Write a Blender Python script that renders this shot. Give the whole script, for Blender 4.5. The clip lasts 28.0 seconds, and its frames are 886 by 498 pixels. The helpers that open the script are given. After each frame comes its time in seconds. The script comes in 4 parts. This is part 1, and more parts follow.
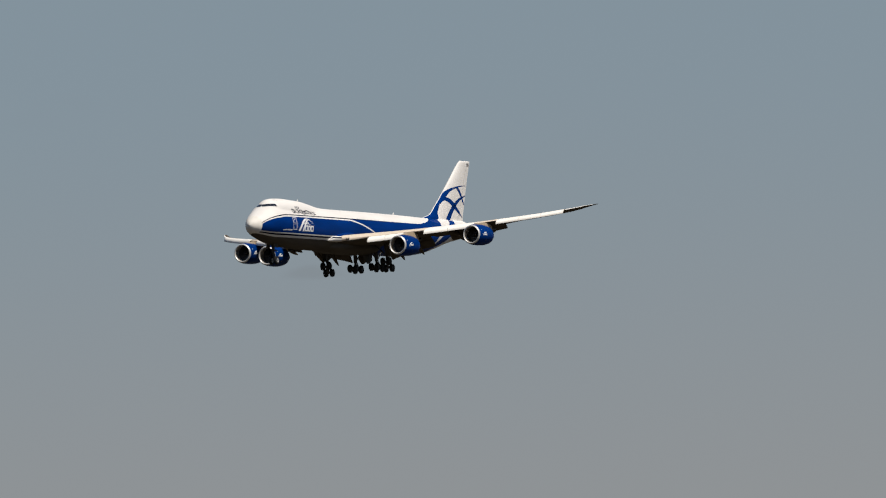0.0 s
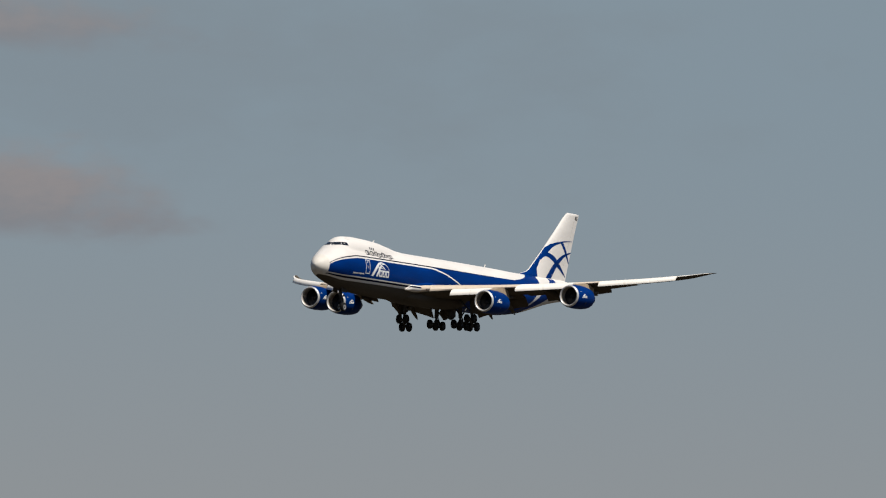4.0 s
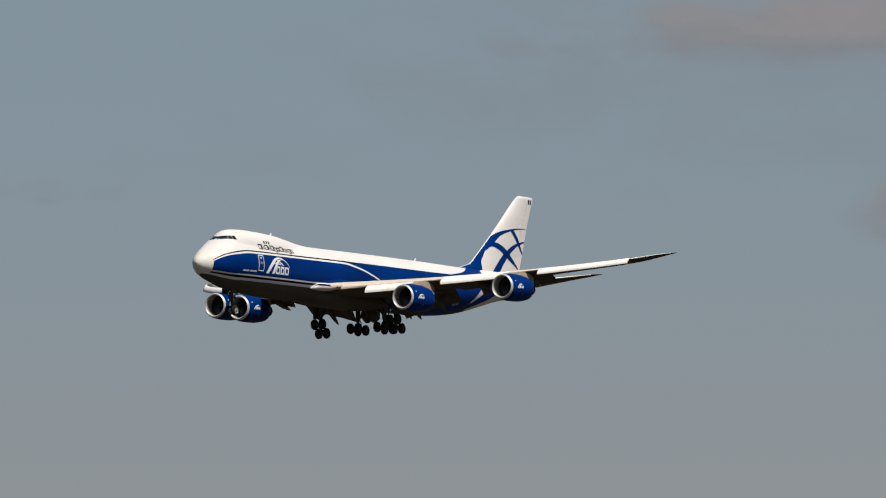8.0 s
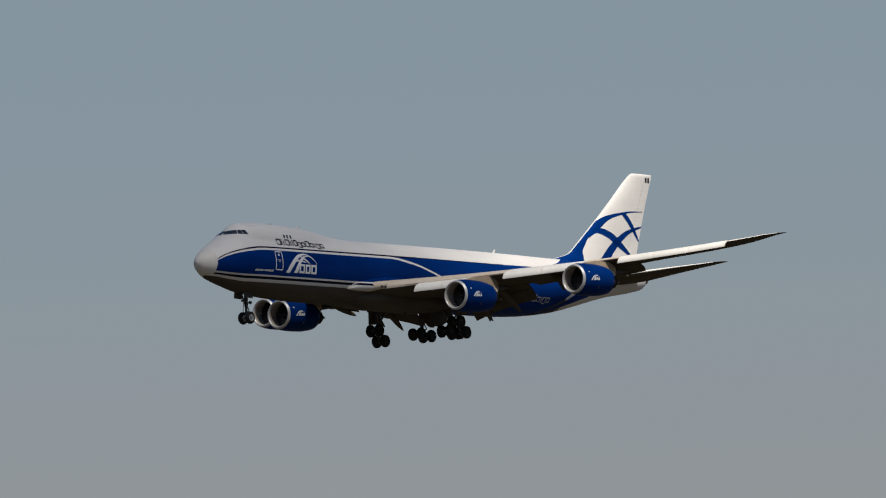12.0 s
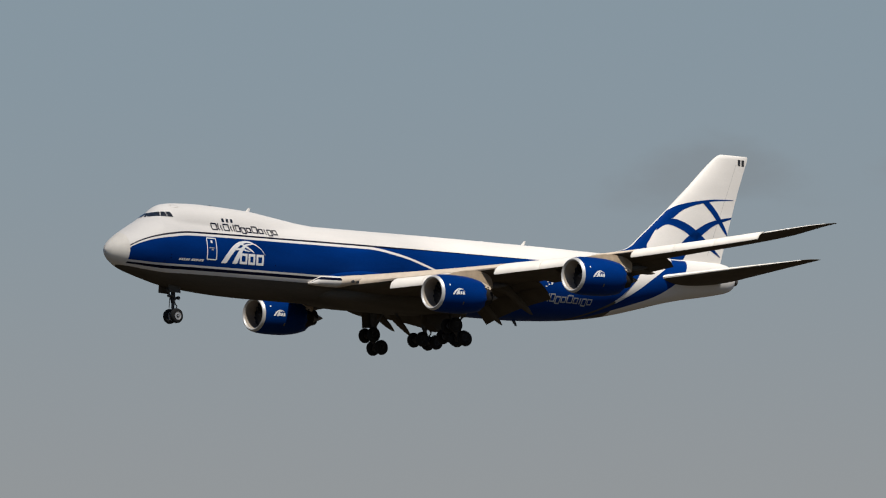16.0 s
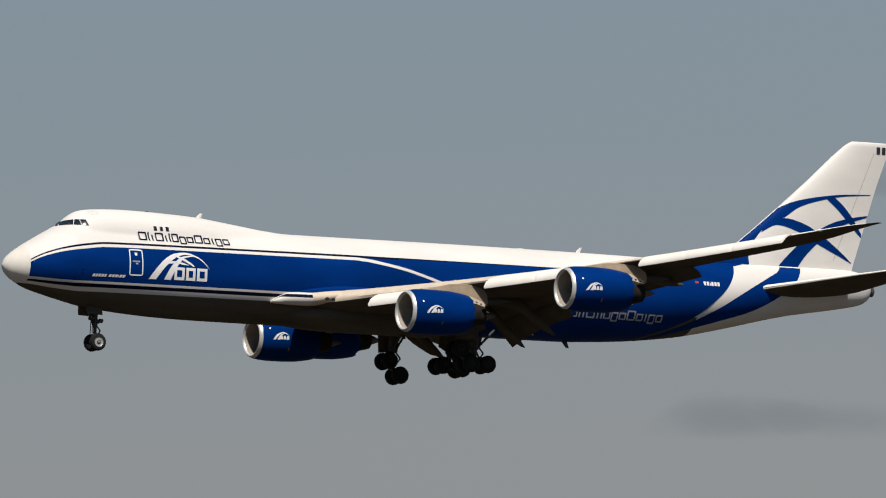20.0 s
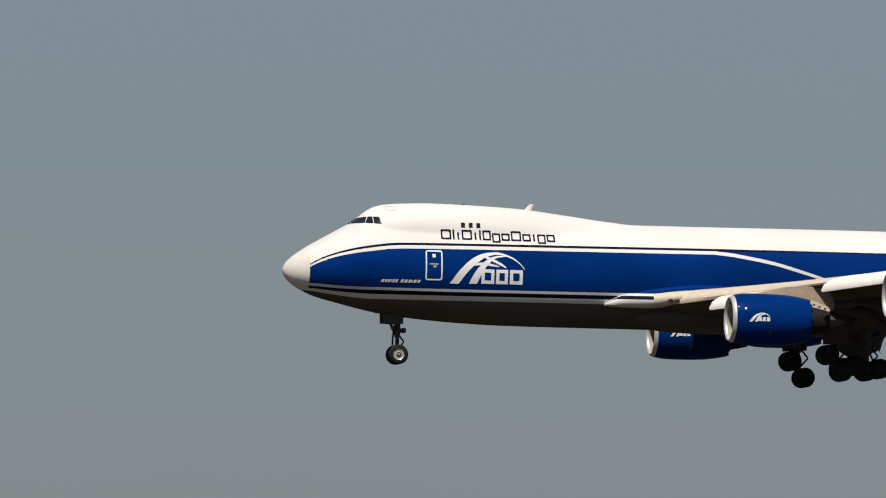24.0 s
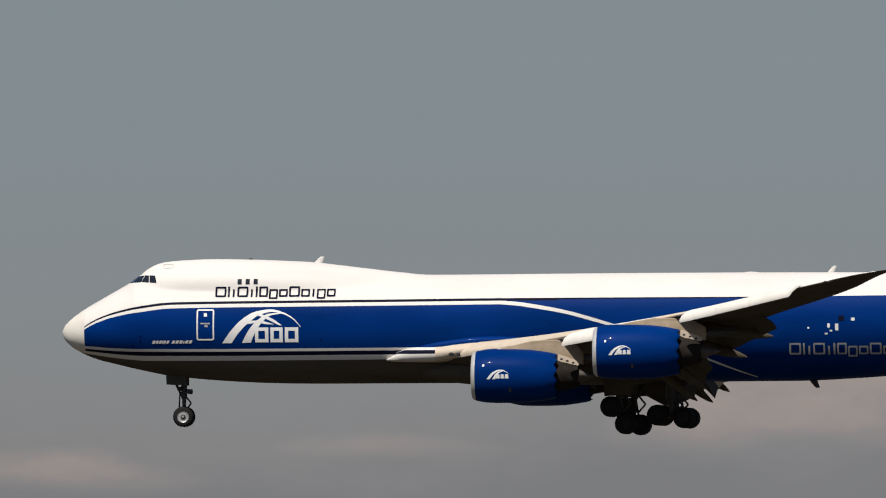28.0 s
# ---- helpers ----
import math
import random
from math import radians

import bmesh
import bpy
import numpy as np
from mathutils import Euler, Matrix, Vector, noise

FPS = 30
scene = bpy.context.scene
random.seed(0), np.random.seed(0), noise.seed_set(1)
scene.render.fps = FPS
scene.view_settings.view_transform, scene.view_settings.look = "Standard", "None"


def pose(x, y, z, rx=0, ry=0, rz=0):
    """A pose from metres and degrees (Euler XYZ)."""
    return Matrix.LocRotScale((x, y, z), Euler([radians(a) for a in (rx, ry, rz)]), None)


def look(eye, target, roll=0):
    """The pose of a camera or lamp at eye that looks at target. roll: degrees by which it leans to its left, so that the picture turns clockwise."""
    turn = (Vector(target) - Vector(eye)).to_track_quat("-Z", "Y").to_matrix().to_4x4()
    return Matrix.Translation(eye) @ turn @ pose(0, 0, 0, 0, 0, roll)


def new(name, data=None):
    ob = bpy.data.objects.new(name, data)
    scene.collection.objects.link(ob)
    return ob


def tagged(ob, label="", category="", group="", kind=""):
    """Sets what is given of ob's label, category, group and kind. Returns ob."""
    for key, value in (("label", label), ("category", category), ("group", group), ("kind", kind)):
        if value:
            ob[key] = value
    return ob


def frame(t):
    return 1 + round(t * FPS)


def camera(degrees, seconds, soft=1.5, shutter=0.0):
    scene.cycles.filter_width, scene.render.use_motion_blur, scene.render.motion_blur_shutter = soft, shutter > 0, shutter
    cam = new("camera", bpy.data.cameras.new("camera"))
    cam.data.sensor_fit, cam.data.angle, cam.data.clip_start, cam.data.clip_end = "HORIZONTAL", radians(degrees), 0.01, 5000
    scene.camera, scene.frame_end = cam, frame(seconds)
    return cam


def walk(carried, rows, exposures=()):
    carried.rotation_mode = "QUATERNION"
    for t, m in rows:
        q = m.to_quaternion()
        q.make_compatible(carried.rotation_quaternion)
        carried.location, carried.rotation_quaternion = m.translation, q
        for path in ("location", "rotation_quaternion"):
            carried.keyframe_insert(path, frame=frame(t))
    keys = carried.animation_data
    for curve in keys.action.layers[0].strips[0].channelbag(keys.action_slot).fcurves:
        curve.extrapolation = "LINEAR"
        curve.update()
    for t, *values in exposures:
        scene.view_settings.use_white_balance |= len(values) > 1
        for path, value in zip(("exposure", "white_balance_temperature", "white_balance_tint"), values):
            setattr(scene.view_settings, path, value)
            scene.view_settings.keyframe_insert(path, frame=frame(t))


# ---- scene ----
# A four-engined cargo jet on its landing approach, followed by a long lens from a field.
# World: x runs along the flight path (the jet flies towards -x), y away from the camera, z up.


def aim(pan, tilt, roll):
    """The hand-held camera at eye height: turned by pan, tipped up by tilt, leaning by roll."""
    return pose(0, 0, 1.7, rz=pan) @ pose(0, 0, 0, rx=90 + tilt) @ pose(0, 0, 0, rz=-roll)


cam = camera(3.821, 28.0, soft=1.15)
walk(cam, [
    (0, aim(-64.221, 4.877, 2.63)),
    (0.5, aim(-63.725, 4.931, 1.43)),
    (1, aim(-63.230, 5.010, 0.16)),
    (1.5, aim(-62.763, 5.042, -0.37)),
    (2, aim(-62.369, 5.067, -0.57)),
    (2.5, aim(-61.953, 5.091, -1.03)),
    (4.5, aim(-60.076, 5.151, -2.11)),
    (5, aim(-59.628, 5.145, -1.47)),
    (5.5, aim(-59.139, 5.142, -0.75)),
    (6, aim(-58.600, 5.126, -0.06)),
    (6.5, aim(-58.053, 5.116, 0.49)),
    (7, aim(-57.488, 5.104, 0.74)),
    (7.5, aim(-56.888, 5.105, 0.95)),
    (8, aim(-56.316, 5.115, 0.49)),
    (8.5, aim(-55.701, 5.147, -0.51)),
    (9, aim(-54.984, 5.143, -1.13)),
    (9.5, aim(-54.193, 5.120, -1.10)),
    (10, aim(-53.395, 5.092, -0.75)),
    (10.5, aim(-52.566, 5.070, -0.39)),
    (11, aim(-51.760, 5.062, 0.28)),
    (11.5, aim(-50.933, 5.059, 1.41)),
    (12, aim(-49.990, 5.051, 1.79)),
    (12.5, aim(-49.022, 5.048, 1.23)),
    (13, aim(-48.022, 5.038, 0.86)),
    (13.5, aim(-47.084, 4.992, 0.96)),
    (15.5, aim(-42.748, 4.889, 0.36)),
    (16, aim(-41.564, 4.869, 0.21)),
    (16.5, aim(-40.347, 4.843, 0.90)),
    (17, aim(-39.064, 4.793, 1.56)),
    (17.5, aim(-37.699, 4.714, 1.73)),
    (18, aim(-36.326, 4.655, 1.62)),
    (18.5, aim(-34.878, 4.638, 1.05)),
    (19, aim(-33.265, 4.609, 0.38)),
    (19.5, aim(-31.558, 4.578, -0.07)),
    (20, aim(-29.672, 4.529, -0.21)),
    (20.5, aim(-27.738, 4.479, -0.19)),
    (21, aim(-25.795, 4.420, -0.06)),
    (21.5, aim(-23.703, 4.382, -0.01)),
    (22, aim(-21.285, 4.368, -0.12)),
    (22.5, aim(-18.644, 4.250, 0.52)),
    (24.5, aim(-10.114, 3.495, -1.14)),
    (25, aim(-8.230, 3.399, -1.00)),
    (25.5, aim(-6.000, 3.298, -0.78)),
    (26, aim(-3.715, 3.171, -0.53)),
    (26.5, aim(-1.322, 2.986, -0.46)),
    (27, aim(1.249, 2.795, 0.09)),
    (27.5, aim(3.865, 2.636, -0.04)),
    (28, aim(6.308, 2.513, 0.10)),
], exposures=[(0, 0.5), (11, 0.5), (12, 0.55), (13, 0.6), (16, 0.57), (17, 0.65), (18.2, 0.67), (19.5, 0.53), (20.5, 0.48), (22, 0.48), (25, 0.5), (28, 0.5)])

# ---- light ----
SUN_E, SUN_B = radians(56.5), radians(22)   # height of the sun, and how far it stands ahead of the jet's beam
SUN = Vector((-math.cos(SUN_E) * math.sin(SUN_B), -math.cos(SUN_E) * math.cos(SUN_B), math.sin(SUN_E)))
sun = new("sun", bpy.data.lights.new("sun", "SUN"))
sun.data.energy, sun.data.angle, sun.data.color = 3.62, radians(0.53), (1.0, 0.945, 0.865)
sun.matrix_world = look(SUN * 50, (0, 0, 0))

world = bpy.data.worlds.new("sky")
scene.world = world
world.use_nodes = True
WN, WL = world.node_tree.nodes, world.node_tree.links
WN.clear()


def wmath(op, a, b=None, c=None):
    n = WN.new("ShaderNodeMath")
    n.operation = op
    for i, v in enumerate((a, b, c)):
        if v is None:
            continue
        if isinstance(v, (int, float)):
            n.inputs[i].default_value = v
        else:
            WL.new(v, n.inputs[i])
    return n.outputs[0]


def wmix(f, a, b):
    n = WN.new("ShaderNodeMix")
    n.data_type = "RGBA"
    for i, v in ((0, f), (6, a), (7, b)):
        if isinstance(v, (int, float)):
            n.inputs[i].default_value = v
        elif isinstance(v, tuple):
            n.inputs[i].default_value = (*v, 1)
        else:
            WL.new(v, n.inputs[i])
    return n.outputs[2]


def wramp(v, lo, hi):
    n = WN.new("ShaderNodeMapRange")
    n.interpolation_type = "SMOOTHSTEP"
    WL.new(v, n.inputs[0])
    n.inputs[1].default_value, n.inputs[2].default_value = lo, hi
    return n.outputs[0]


def build_sky():
    sky = WN.new("ShaderNodeTexSky")
    sky.sky_type, sky.sun_disc = "NISHITA", False
    sky.sun_elevation, sky.sun_rotation = SUN_E, math.atan2(SUN.x, SUN.y)
    sky.air_density, sky.dust_density, sky.ozone_density = 0.8, 0.1, 1.5
    way = WN.new("ShaderNodeTexCoord")
    axes = WN.new("ShaderNodeSeparateXYZ")
    WL.new(way.outputs["Generated"], axes.inputs[0])
    deg = 180 / math.pi
    az = wmath("MULTIPLY", wmath("ARCTAN2", axes.outputs[0], axes.outputs[1]), deg)
    el = wmath("MULTIPLY", wmath("ARCSINE", axes.outputs[2]), deg)
    flat = WN.new("ShaderNodeCombineXYZ")
    WL.new(az, flat.inputs[0])
    WL.new(wmath("MULTIPLY", el, 2.0), flat.inputs[1])

    def puffs(scale, detail, rough):
        n = WN.new("ShaderNodeTexNoise")
        n.inputs["Scale"].default_value, n.inputs["Detail"].default_value, n.inputs["Roughness"].default_value = scale, detail, rough
        WL.new(flat.outputs[0], n.inputs["Vector"])
        return wmath("SUBTRACT", n.outputs[0], 0.5)

    big, fine = puffs(1.6, 4, 0.55), puffs(7.0, 3, 0.6)
    rough = wmath("ADD", wmath("MULTIPLY", big, 1.9), wmath("MULTIPLY", fine, 0.22))
    # haze that greys the sky towards the horizon
    low = wramp(el, 14.0, 6.0)
    haze = wmix(wramp(el, 2.0, 3.6), HAZE_LOW, wmix(wramp(el, 3.0, 6.0), HAZE_MID, HAZE_HIGH))
    haze = wmix(wramp(az, 34.0, 12.0), haze, wmix(wramp(el, 1.5, 3.3), HAZE_LOW, wmix(wramp(el, 3.1, 4.8), HAZE_CLEAR, HAZE_WEST)))
    colour = wmix(wmath("MULTIPLY", low, HAZE), sky.outputs[0], haze)

    def cloud(base, a, e, wa, we, density, shade, lit):
        # heaped above, flatter below, with edges torn by the puffs
        dy = wmath("MULTIPLY", wmath("SUBTRACT", el, e), 1 / we)
        taper = wmath("ADD", 0.85, wmath("MULTIPLY", wmath("MAXIMUM", dy, -0.6), 0.4))
        dx = wmath("MULTIPLY", wmath("MULTIPLY", wmath("SUBTRACT", az, a), 1 / wa), taper)
        under = wmath("MULTIPLY", wmath("MINIMUM", dy, 0.0), 0.35)
        dv = wmath("ADD", dy, under)
        d = wmath("SQRT", wmath("ADD", wmath("MULTIPLY", dx, dx), wmath("MULTIPLY", dv, dv)))
        deep = wmath("SUBTRACT", wmath("ADD", 1.0, rough), d)
        body = wramp(deep, -0.2, 0.72)
        glow = wramp(wmath("ADD", wmath("ADD", wmath("MULTIPLY", dy, 0.8), wmath("MULTIPLY", deep, 0.55)), wmath("MULTIPLY", fine, 0.9)), -0.35, 0.95)
        return wmix(wmath("MULTIPLY", body, density), base, wmix(glow, shade, lit))

    for a, e, wa, we, density, shade, lit in CLOUDS:
        colour = cloud(colour, a, e, wa, we, density, shade, lit)
    # the bank of low cloud along the horizon, opposite the runway's end
    wide = puffs(0.75, 3, 0.5)
    top = wmath("ADD", wmath("ADD", 2.22, wmath("MULTIPLY", az, 0.035)), wmath("MULTIPLY", wide, 0.9))
    depth = wmath("SUBTRACT", top, el)
    east = wramp(az, 13.0, 7.0)
    body = wmath("MULTIPLY", wmath("MULTIPLY", wramp(depth, -0.14, 0.3), east), 0.78)
    tone = wmath("ADD", depth, wmath("ADD", wmath("MULTIPLY", big, 0.35), wmath("MULTIPLY", fine, 0.1)))
    colour = wmix(body, colour, wmix(wramp(tone, 0.1, 0.62), BANK_EDGE, BANK_SHADE))
    for a, e, wa, we, density in BANK_TOPS:
        colour = cloud(colour, a, e, wa, we, density, BANK_LIT, BANK_GLOW)
    back = WN.new("ShaderNodeBackground")
    back.inputs[1].default_value = SKY_STRENGTH
    WL.new(colour, back.inputs[0])
    out = WN.new("ShaderNodeOutputWorld")
    WL.new(back.outputs[0], out.inputs[0])


SKY_STRENGTH = 0.05
HAZE, HAZE_LOW, HAZE_MID, HAZE_HIGH = 0.94, (3.05, 3.1, 3.2), (3.92, 3.94, 3.95), (3.18, 4.0, 4.6)
HAZE_CLEAR, HAZE_WEST = (3.015, 3.48, 3.735), (2.94, 3.625, 4.16)
GREY, PINK, DIM = (3.1, 3.15, 3.42), (3.98, 3.62, 3.62), (2.8, 3.1, 3.35)
HALO = (3.0, 3.55, 4.0)
GREY_BASE = (2.85, 3.0, 3.28)
BANK_LIT, BANK_EDGE, BANK_SHADE = (4.0, 3.6, 3.5), (3.3, 3.25, 3.3), (2.65, 2.65, 2.78)
# each cloud: azimuth, height, half-width, half-height (degrees), density, shaded and sunlit colour
CLOUDS = [
    (58.6, 5.95, 2.4, 0.75, 0.45, HALO, HALO),
    (58.67, 5.31, 0.48, 0.25, 0.9, GREY, PINK),
    (58.02, 6.05, 1.15, 0.2, 0.8, GREY, PINK),
    (53.40, 5.53, 0.42, 0.21, 0.7, GREY_BASE, PINK),
    (53.50, 5.42, 0.78, 0.14, 0.85, GREY_BASE, GREY),
    (31.01, 3.82, 0.34, 0.11, 0.4, DIM, DIM),
    (42.69, 5.16, 0.36, 0.19, 0.45, DIM, DIM),
    (44.26, 5.25, 0.56, 0.20, 0.7, GREY, PINK),
    (35.30, 5.54, 1.55, 0.36, 0.85, GREY, PINK),
    (31.96, 4.82, 0.60, 0.08, 0.5, DIM, DIM),
    (31.16, 3.80, 0.50, 0.11, 0.4, DIM, DIM),
    (22.73, 4.56, 0.28, 0.085, 0.7, DIM, DIM),
    (10.54, 2.43, 0.60, 0.09, 0.5, DIM, DIM),
    (63.64, 4.80, 0.11, 0.04, 0.3, DIM, DIM),
    (53.00, 6.14, 0.65, 0.09, 0.6, DIM, GREY),
    (7.90, 2.33, 0.35, 0.07, 0.6, DIM, DIM),
]
# sunlit heads of the low bank
BANK_GLOW = (4.9, 4.2, 3.85)
BANK_TOPS = [(-2.3, 2.0, 0.8, 0.11, 0.4), (0.40, 2.20, 1.15, 0.19, 0.95), (2.45, 2.19, 0.95, 0.14, 0.85), (-4.45, 1.95, 1.15, 0.18, 0.9), (9.2, 2.40, 0.75, 0.14, 0.9), (4.5, 2.27, 0.85, 0.13, 0.75),
             (-4.75, 1.78, 0.75, 0.19, 0.8), (-7.95, 1.56, 0.45, 0.12, 0.7), (-6.6, 1.66, 0.5, 0.07, 0.4)]
build_sky()


# ---- materials ----
def material(name, colour, rough=0.5, metal=0.0, vary=0.12, scale=1.5, bump=0.0, coat=0.0, streak=1.0, grain=14.0, shine=0.5, gloss=0.12):
    m = bpy.data.materials.new(name)
    m.use_nodes = True
    nt = m.node_tree
    bsdf = nt.nodes["Principled BSDF"]
    co = nt.nodes.new("ShaderNodeTexCoord")
    mp = nt.nodes.new("ShaderNodeMapping")
    mp.inputs["Scale"].default_value = (1.0 / streak, 1.0, 1.0)
    nt.links.new(co.outputs["Object"], mp.inputs["Vector"])
    outs = []
    for s, d in ((scale, 4.0), (grain, 2.0)):
        n = nt.nodes.new("ShaderNodeTexNoise")
        n.inputs["Scale"].default_value, n.inputs["Detail"].default_value = s, d
        nt.links.new(mp.outputs[0], n.inputs["Vector"])
        outs.append(n.outputs[0])
    add = nt.nodes.new("ShaderNodeMath")
    add.operation = "MULTIPLY_ADD"
    nt.links.new(outs[1], add.inputs[0])
    add.inputs[1].default_value = 0.35
    nt.links.new(outs[0], add.inputs[2])
    rng = nt.nodes.new("ShaderNodeMapRange")
    rng.inputs[1].default_value, rng.inputs[2].default_value = 0.4, 0.95
    rng.inputs[3].default_value, rng.inputs[4].default_value = 1.0 - vary, 1.0 + vary * 0.5
    nt.links.new(add.outputs[0], rng.inputs[0])
    mul = nt.nodes.new("ShaderNodeVectorMath")
    mul.operation = "SCALE"
    mul.inputs[0].default_value = colour
    nt.links.new(rng.outputs[0], mul.inputs["Scale"])
    nt.links.new(mul.outputs[0], bsdf.inputs["Base Color"])
    r2 = nt.nodes.new("ShaderNodeMapRange")
    r2.inputs[3].default_value, r2.inputs[4].default_value = max(rough - 0.08, 0.02), min(rough + 0.12, 1)
    nt.links.new(outs[0], r2.inputs[0])
    nt.links.new(r2.outputs[0], bsdf.inputs["Roughness"])
    bsdf.inputs["Metallic"].default_value = metal
    bsdf.inputs["Specular IOR Level"].default_value = shine
    bsdf.inputs["Coat Weight"].default_value = coat
    bsdf.inputs["Coat Roughness"].default_value = gloss
    if bump:
        b = nt.nodes.new("ShaderNodeBump")
        b.inputs["Strength"].default_value, b.inputs["Distance"].default_value = bump, 0.02
        nt.links.new(outs[1], b.inputs["Height"])
        nt.links.new(b.outputs[0], bsdf.inputs["Normal"])
    return m


WHITE = material("white_paint", (0.67, 0.637, 0.595), 0.5, vary=0.10, scale=0.5, coat=0.0, streak=4, shine=0.2)
BLUE = material("blue_paint", (0.0004, 0.0245, 0.145), 0.4, vary=0.3, scale=0.6, shine=0.015, coat=0.02, streak=4, gloss=0.06)
RADOME = material("cream_radome_paint", (0.67, 0.628, 0.56), 0.5, vary=0.14, scale=0.9, shine=0.2)
NAVY = material("navy_paint", (0.004, 0.005, 0.018), 0.55, vary=0.1, shine=0.04)
# brown-grey belly paint, darkened further to carry the shade under the hull
BELLY = material("shaded_brown_grey_belly", (0.088, 0.076, 0.060), 0.75, vary=0.35, scale=0.7, shine=0.05, streak=6)
# wing grey far below its own tone: underside shade is put into it
WING = material("shaded_wing_paint", (0.086, 0.071, 0.052), 0.75, vary=0.3, scale=0.8, shine=0.05)
SLATM = material("pale_slat_paint", (0.74, 0.70, 0.635), 0.5, vary=0.12, scale=0.8, shine=0.2)
TAN = material("weathered_beige_metal", (0.35, 0.27, 0.185), 0.55, vary=0.3, scale=1.2, shine=0.2)
BRACKET = material("pale_primer", (0.58, 0.485, 0.38), 0.55, vary=0.12, scale=2.0, shine=0.2)
STEEL = material("brushed_steel", (0.55, 0.54, 0.52), 0.42, metal=0.4, vary=0.08)
DUCT = material("grey_duct_lining", (0.33, 0.285, 0.235), 0.55, vary=0.15)
BLADE = material("dark_titanium", (0.055, 0.055, 0.06), 0.4, metal=0.6, vary=0.2)
CORE = material("sooty_core_metal", (0.022, 0.018, 0.015), 0.8, metal=0.0, vary=0.5, scale=2.5, shine=0.1)
HOT = material("burnt_exhaust_metal", (0.10, 0.085, 0.075), 0.5, metal=0.4, vary=0.35, scale=2.5)
STRUTM = material("grey_gear_steel", (0.06, 0.057, 0.055), 0.65, metal=0.1, shine=0.3, vary=0.25, scale=3)
RUBBER = material("black_tyre_rubber", (0.012, 0.012, 0.012), 0.85, vary=0.25, scale=3, bump=0.2, shine=0.2)
# darkened hub metal: the shade around the main wheels is in its colour
HUB_DARK = material("shaded_hub", (0.013, 0.013, 0.013), 0.6, vary=0.25, scale=4, shine=0.2)
HUB = material("silver_hub", (0.40, 0.395, 0.385), 0.4, metal=0.4, vary=0.15, scale=4)
GLASS = material("dark_cockpit_glass", (0.012, 0.015, 0.02), 0.10, vary=0.3, coat=0.6)
BLACK = material("black_paint", (0.02, 0.02, 0.022), 0.5)
RED = material("red_paint", (0.5, 0.03, 0.03), 0.4)
PALE = material("white_mark_paint", (0.72, 0.71, 0.69), 0.45, vary=0.12, scale=2)
# dimmer copy of the pale mark paint
PALE_DIM = material("dimmed_pale_paint", (0.35, 0.34, 0.325), 0.5, vary=0.3, scale=2)
GALV = material("weathered_steel", (0.19, 0.17, 0.145), 0.6, metal=0.25, vary=0.3, scale=5, bump=0.15)
CONCRETE = material("rough_concrete", (0.30, 0.29, 0.27), 0.9, vary=0.3, scale=4, bump=0.4)
GRASS = material("dark_heath", (0.052, 0.041, 0.025), 0.95, vary=0.6, scale=0.05, bump=0.3, grain=2.0)


# ---- mesh helpers ----
MID = 35.0      # the jet's origin lies this far aft of its nose


def mesh_of(name, verts, faces, mats, index=None, smooth=True):
    me = bpy.data.meshes.new(name)
    me.from_pydata([tuple(v) for v in verts], [], faces)
    for m in mats if isinstance(mats, (list, tuple)) else [mats]:
        me.materials.append(m)
    if index is not None:
        me.polygons.foreach_set("material_index", index)
    me.polygons.foreach_set("use_smooth", [smooth] * len(me.polygons))
    me.update()
    return me


def part(name, verts, faces, mats, parent, label="", index=None, smooth=True, sharp=None):
    """One mesh object under a thing or under a part, given in the jet's stations."""
    me = mesh_of(name, [(v[0] - MID, v[1], v[2]) for v in verts], faces, mats, index, smooth)
    bm = bmesh.new()
    bm.from_mesh(me)
    bmesh.ops.recalc_face_normals(bm, faces=bm.faces)
    if sharp:
        for e in bm.edges:
            if len(e.link_faces) == 2 and e.calc_face_angle(0) > radians(sharp):
                e.smooth = False
    bm.to_mesh(me)
    bm.free()
    ob = new(name, me)
    ob.parent = parent
    if label:
        tagged(ob, label)
    return ob


def curve(points):
    """Smooth interpolation (monotone cubic) through (x, y) points."""
    xs, ys = np.array([p[0] for p in points], float), np.array([p[1] for p in points], float)
    h, d = np.diff(xs), np.diff(ys) / np.diff(xs)
    m = np.zeros(len(xs))
    m[0], m[-1] = d[0], d[-1]
    for i in range(1, len(xs) - 1):
        if d[i - 1] * d[i] > 0:
            w1, w2 = 2 * h[i] + h[i - 1], h[i] + 2 * h[i - 1]
            m[i] = (w1 + w2) / (w1 / d[i - 1] + w2 / d[i])

    def at(x):
        if x <= xs[0]:
            return float(ys[0])
        if x >= xs[-1]:
            return float(ys[-1])
        i = int(np.searchsorted(xs, x) - 1)
        u = (x - xs[i]) / h[i]
        return float((1 + 2 * u) * (1 - u) ** 2 * ys[i] + u * (1 - u) ** 2 * h[i] * m[i]
                     + u * u * (3 - 2 * u) * ys[i + 1] + u * u * (u - 1) * h[i] * m[i + 1])
    return at


def grid_faces(rows, cols, wrap=False):
    out = []
    for i in range(rows - 1):
        for j in range(cols if wrap else cols - 1):
            k = (j + 1) % cols
            out.append((i * cols + j, i * cols + k, (i + 1) * cols + k, (i + 1) * cols + j))
    return out


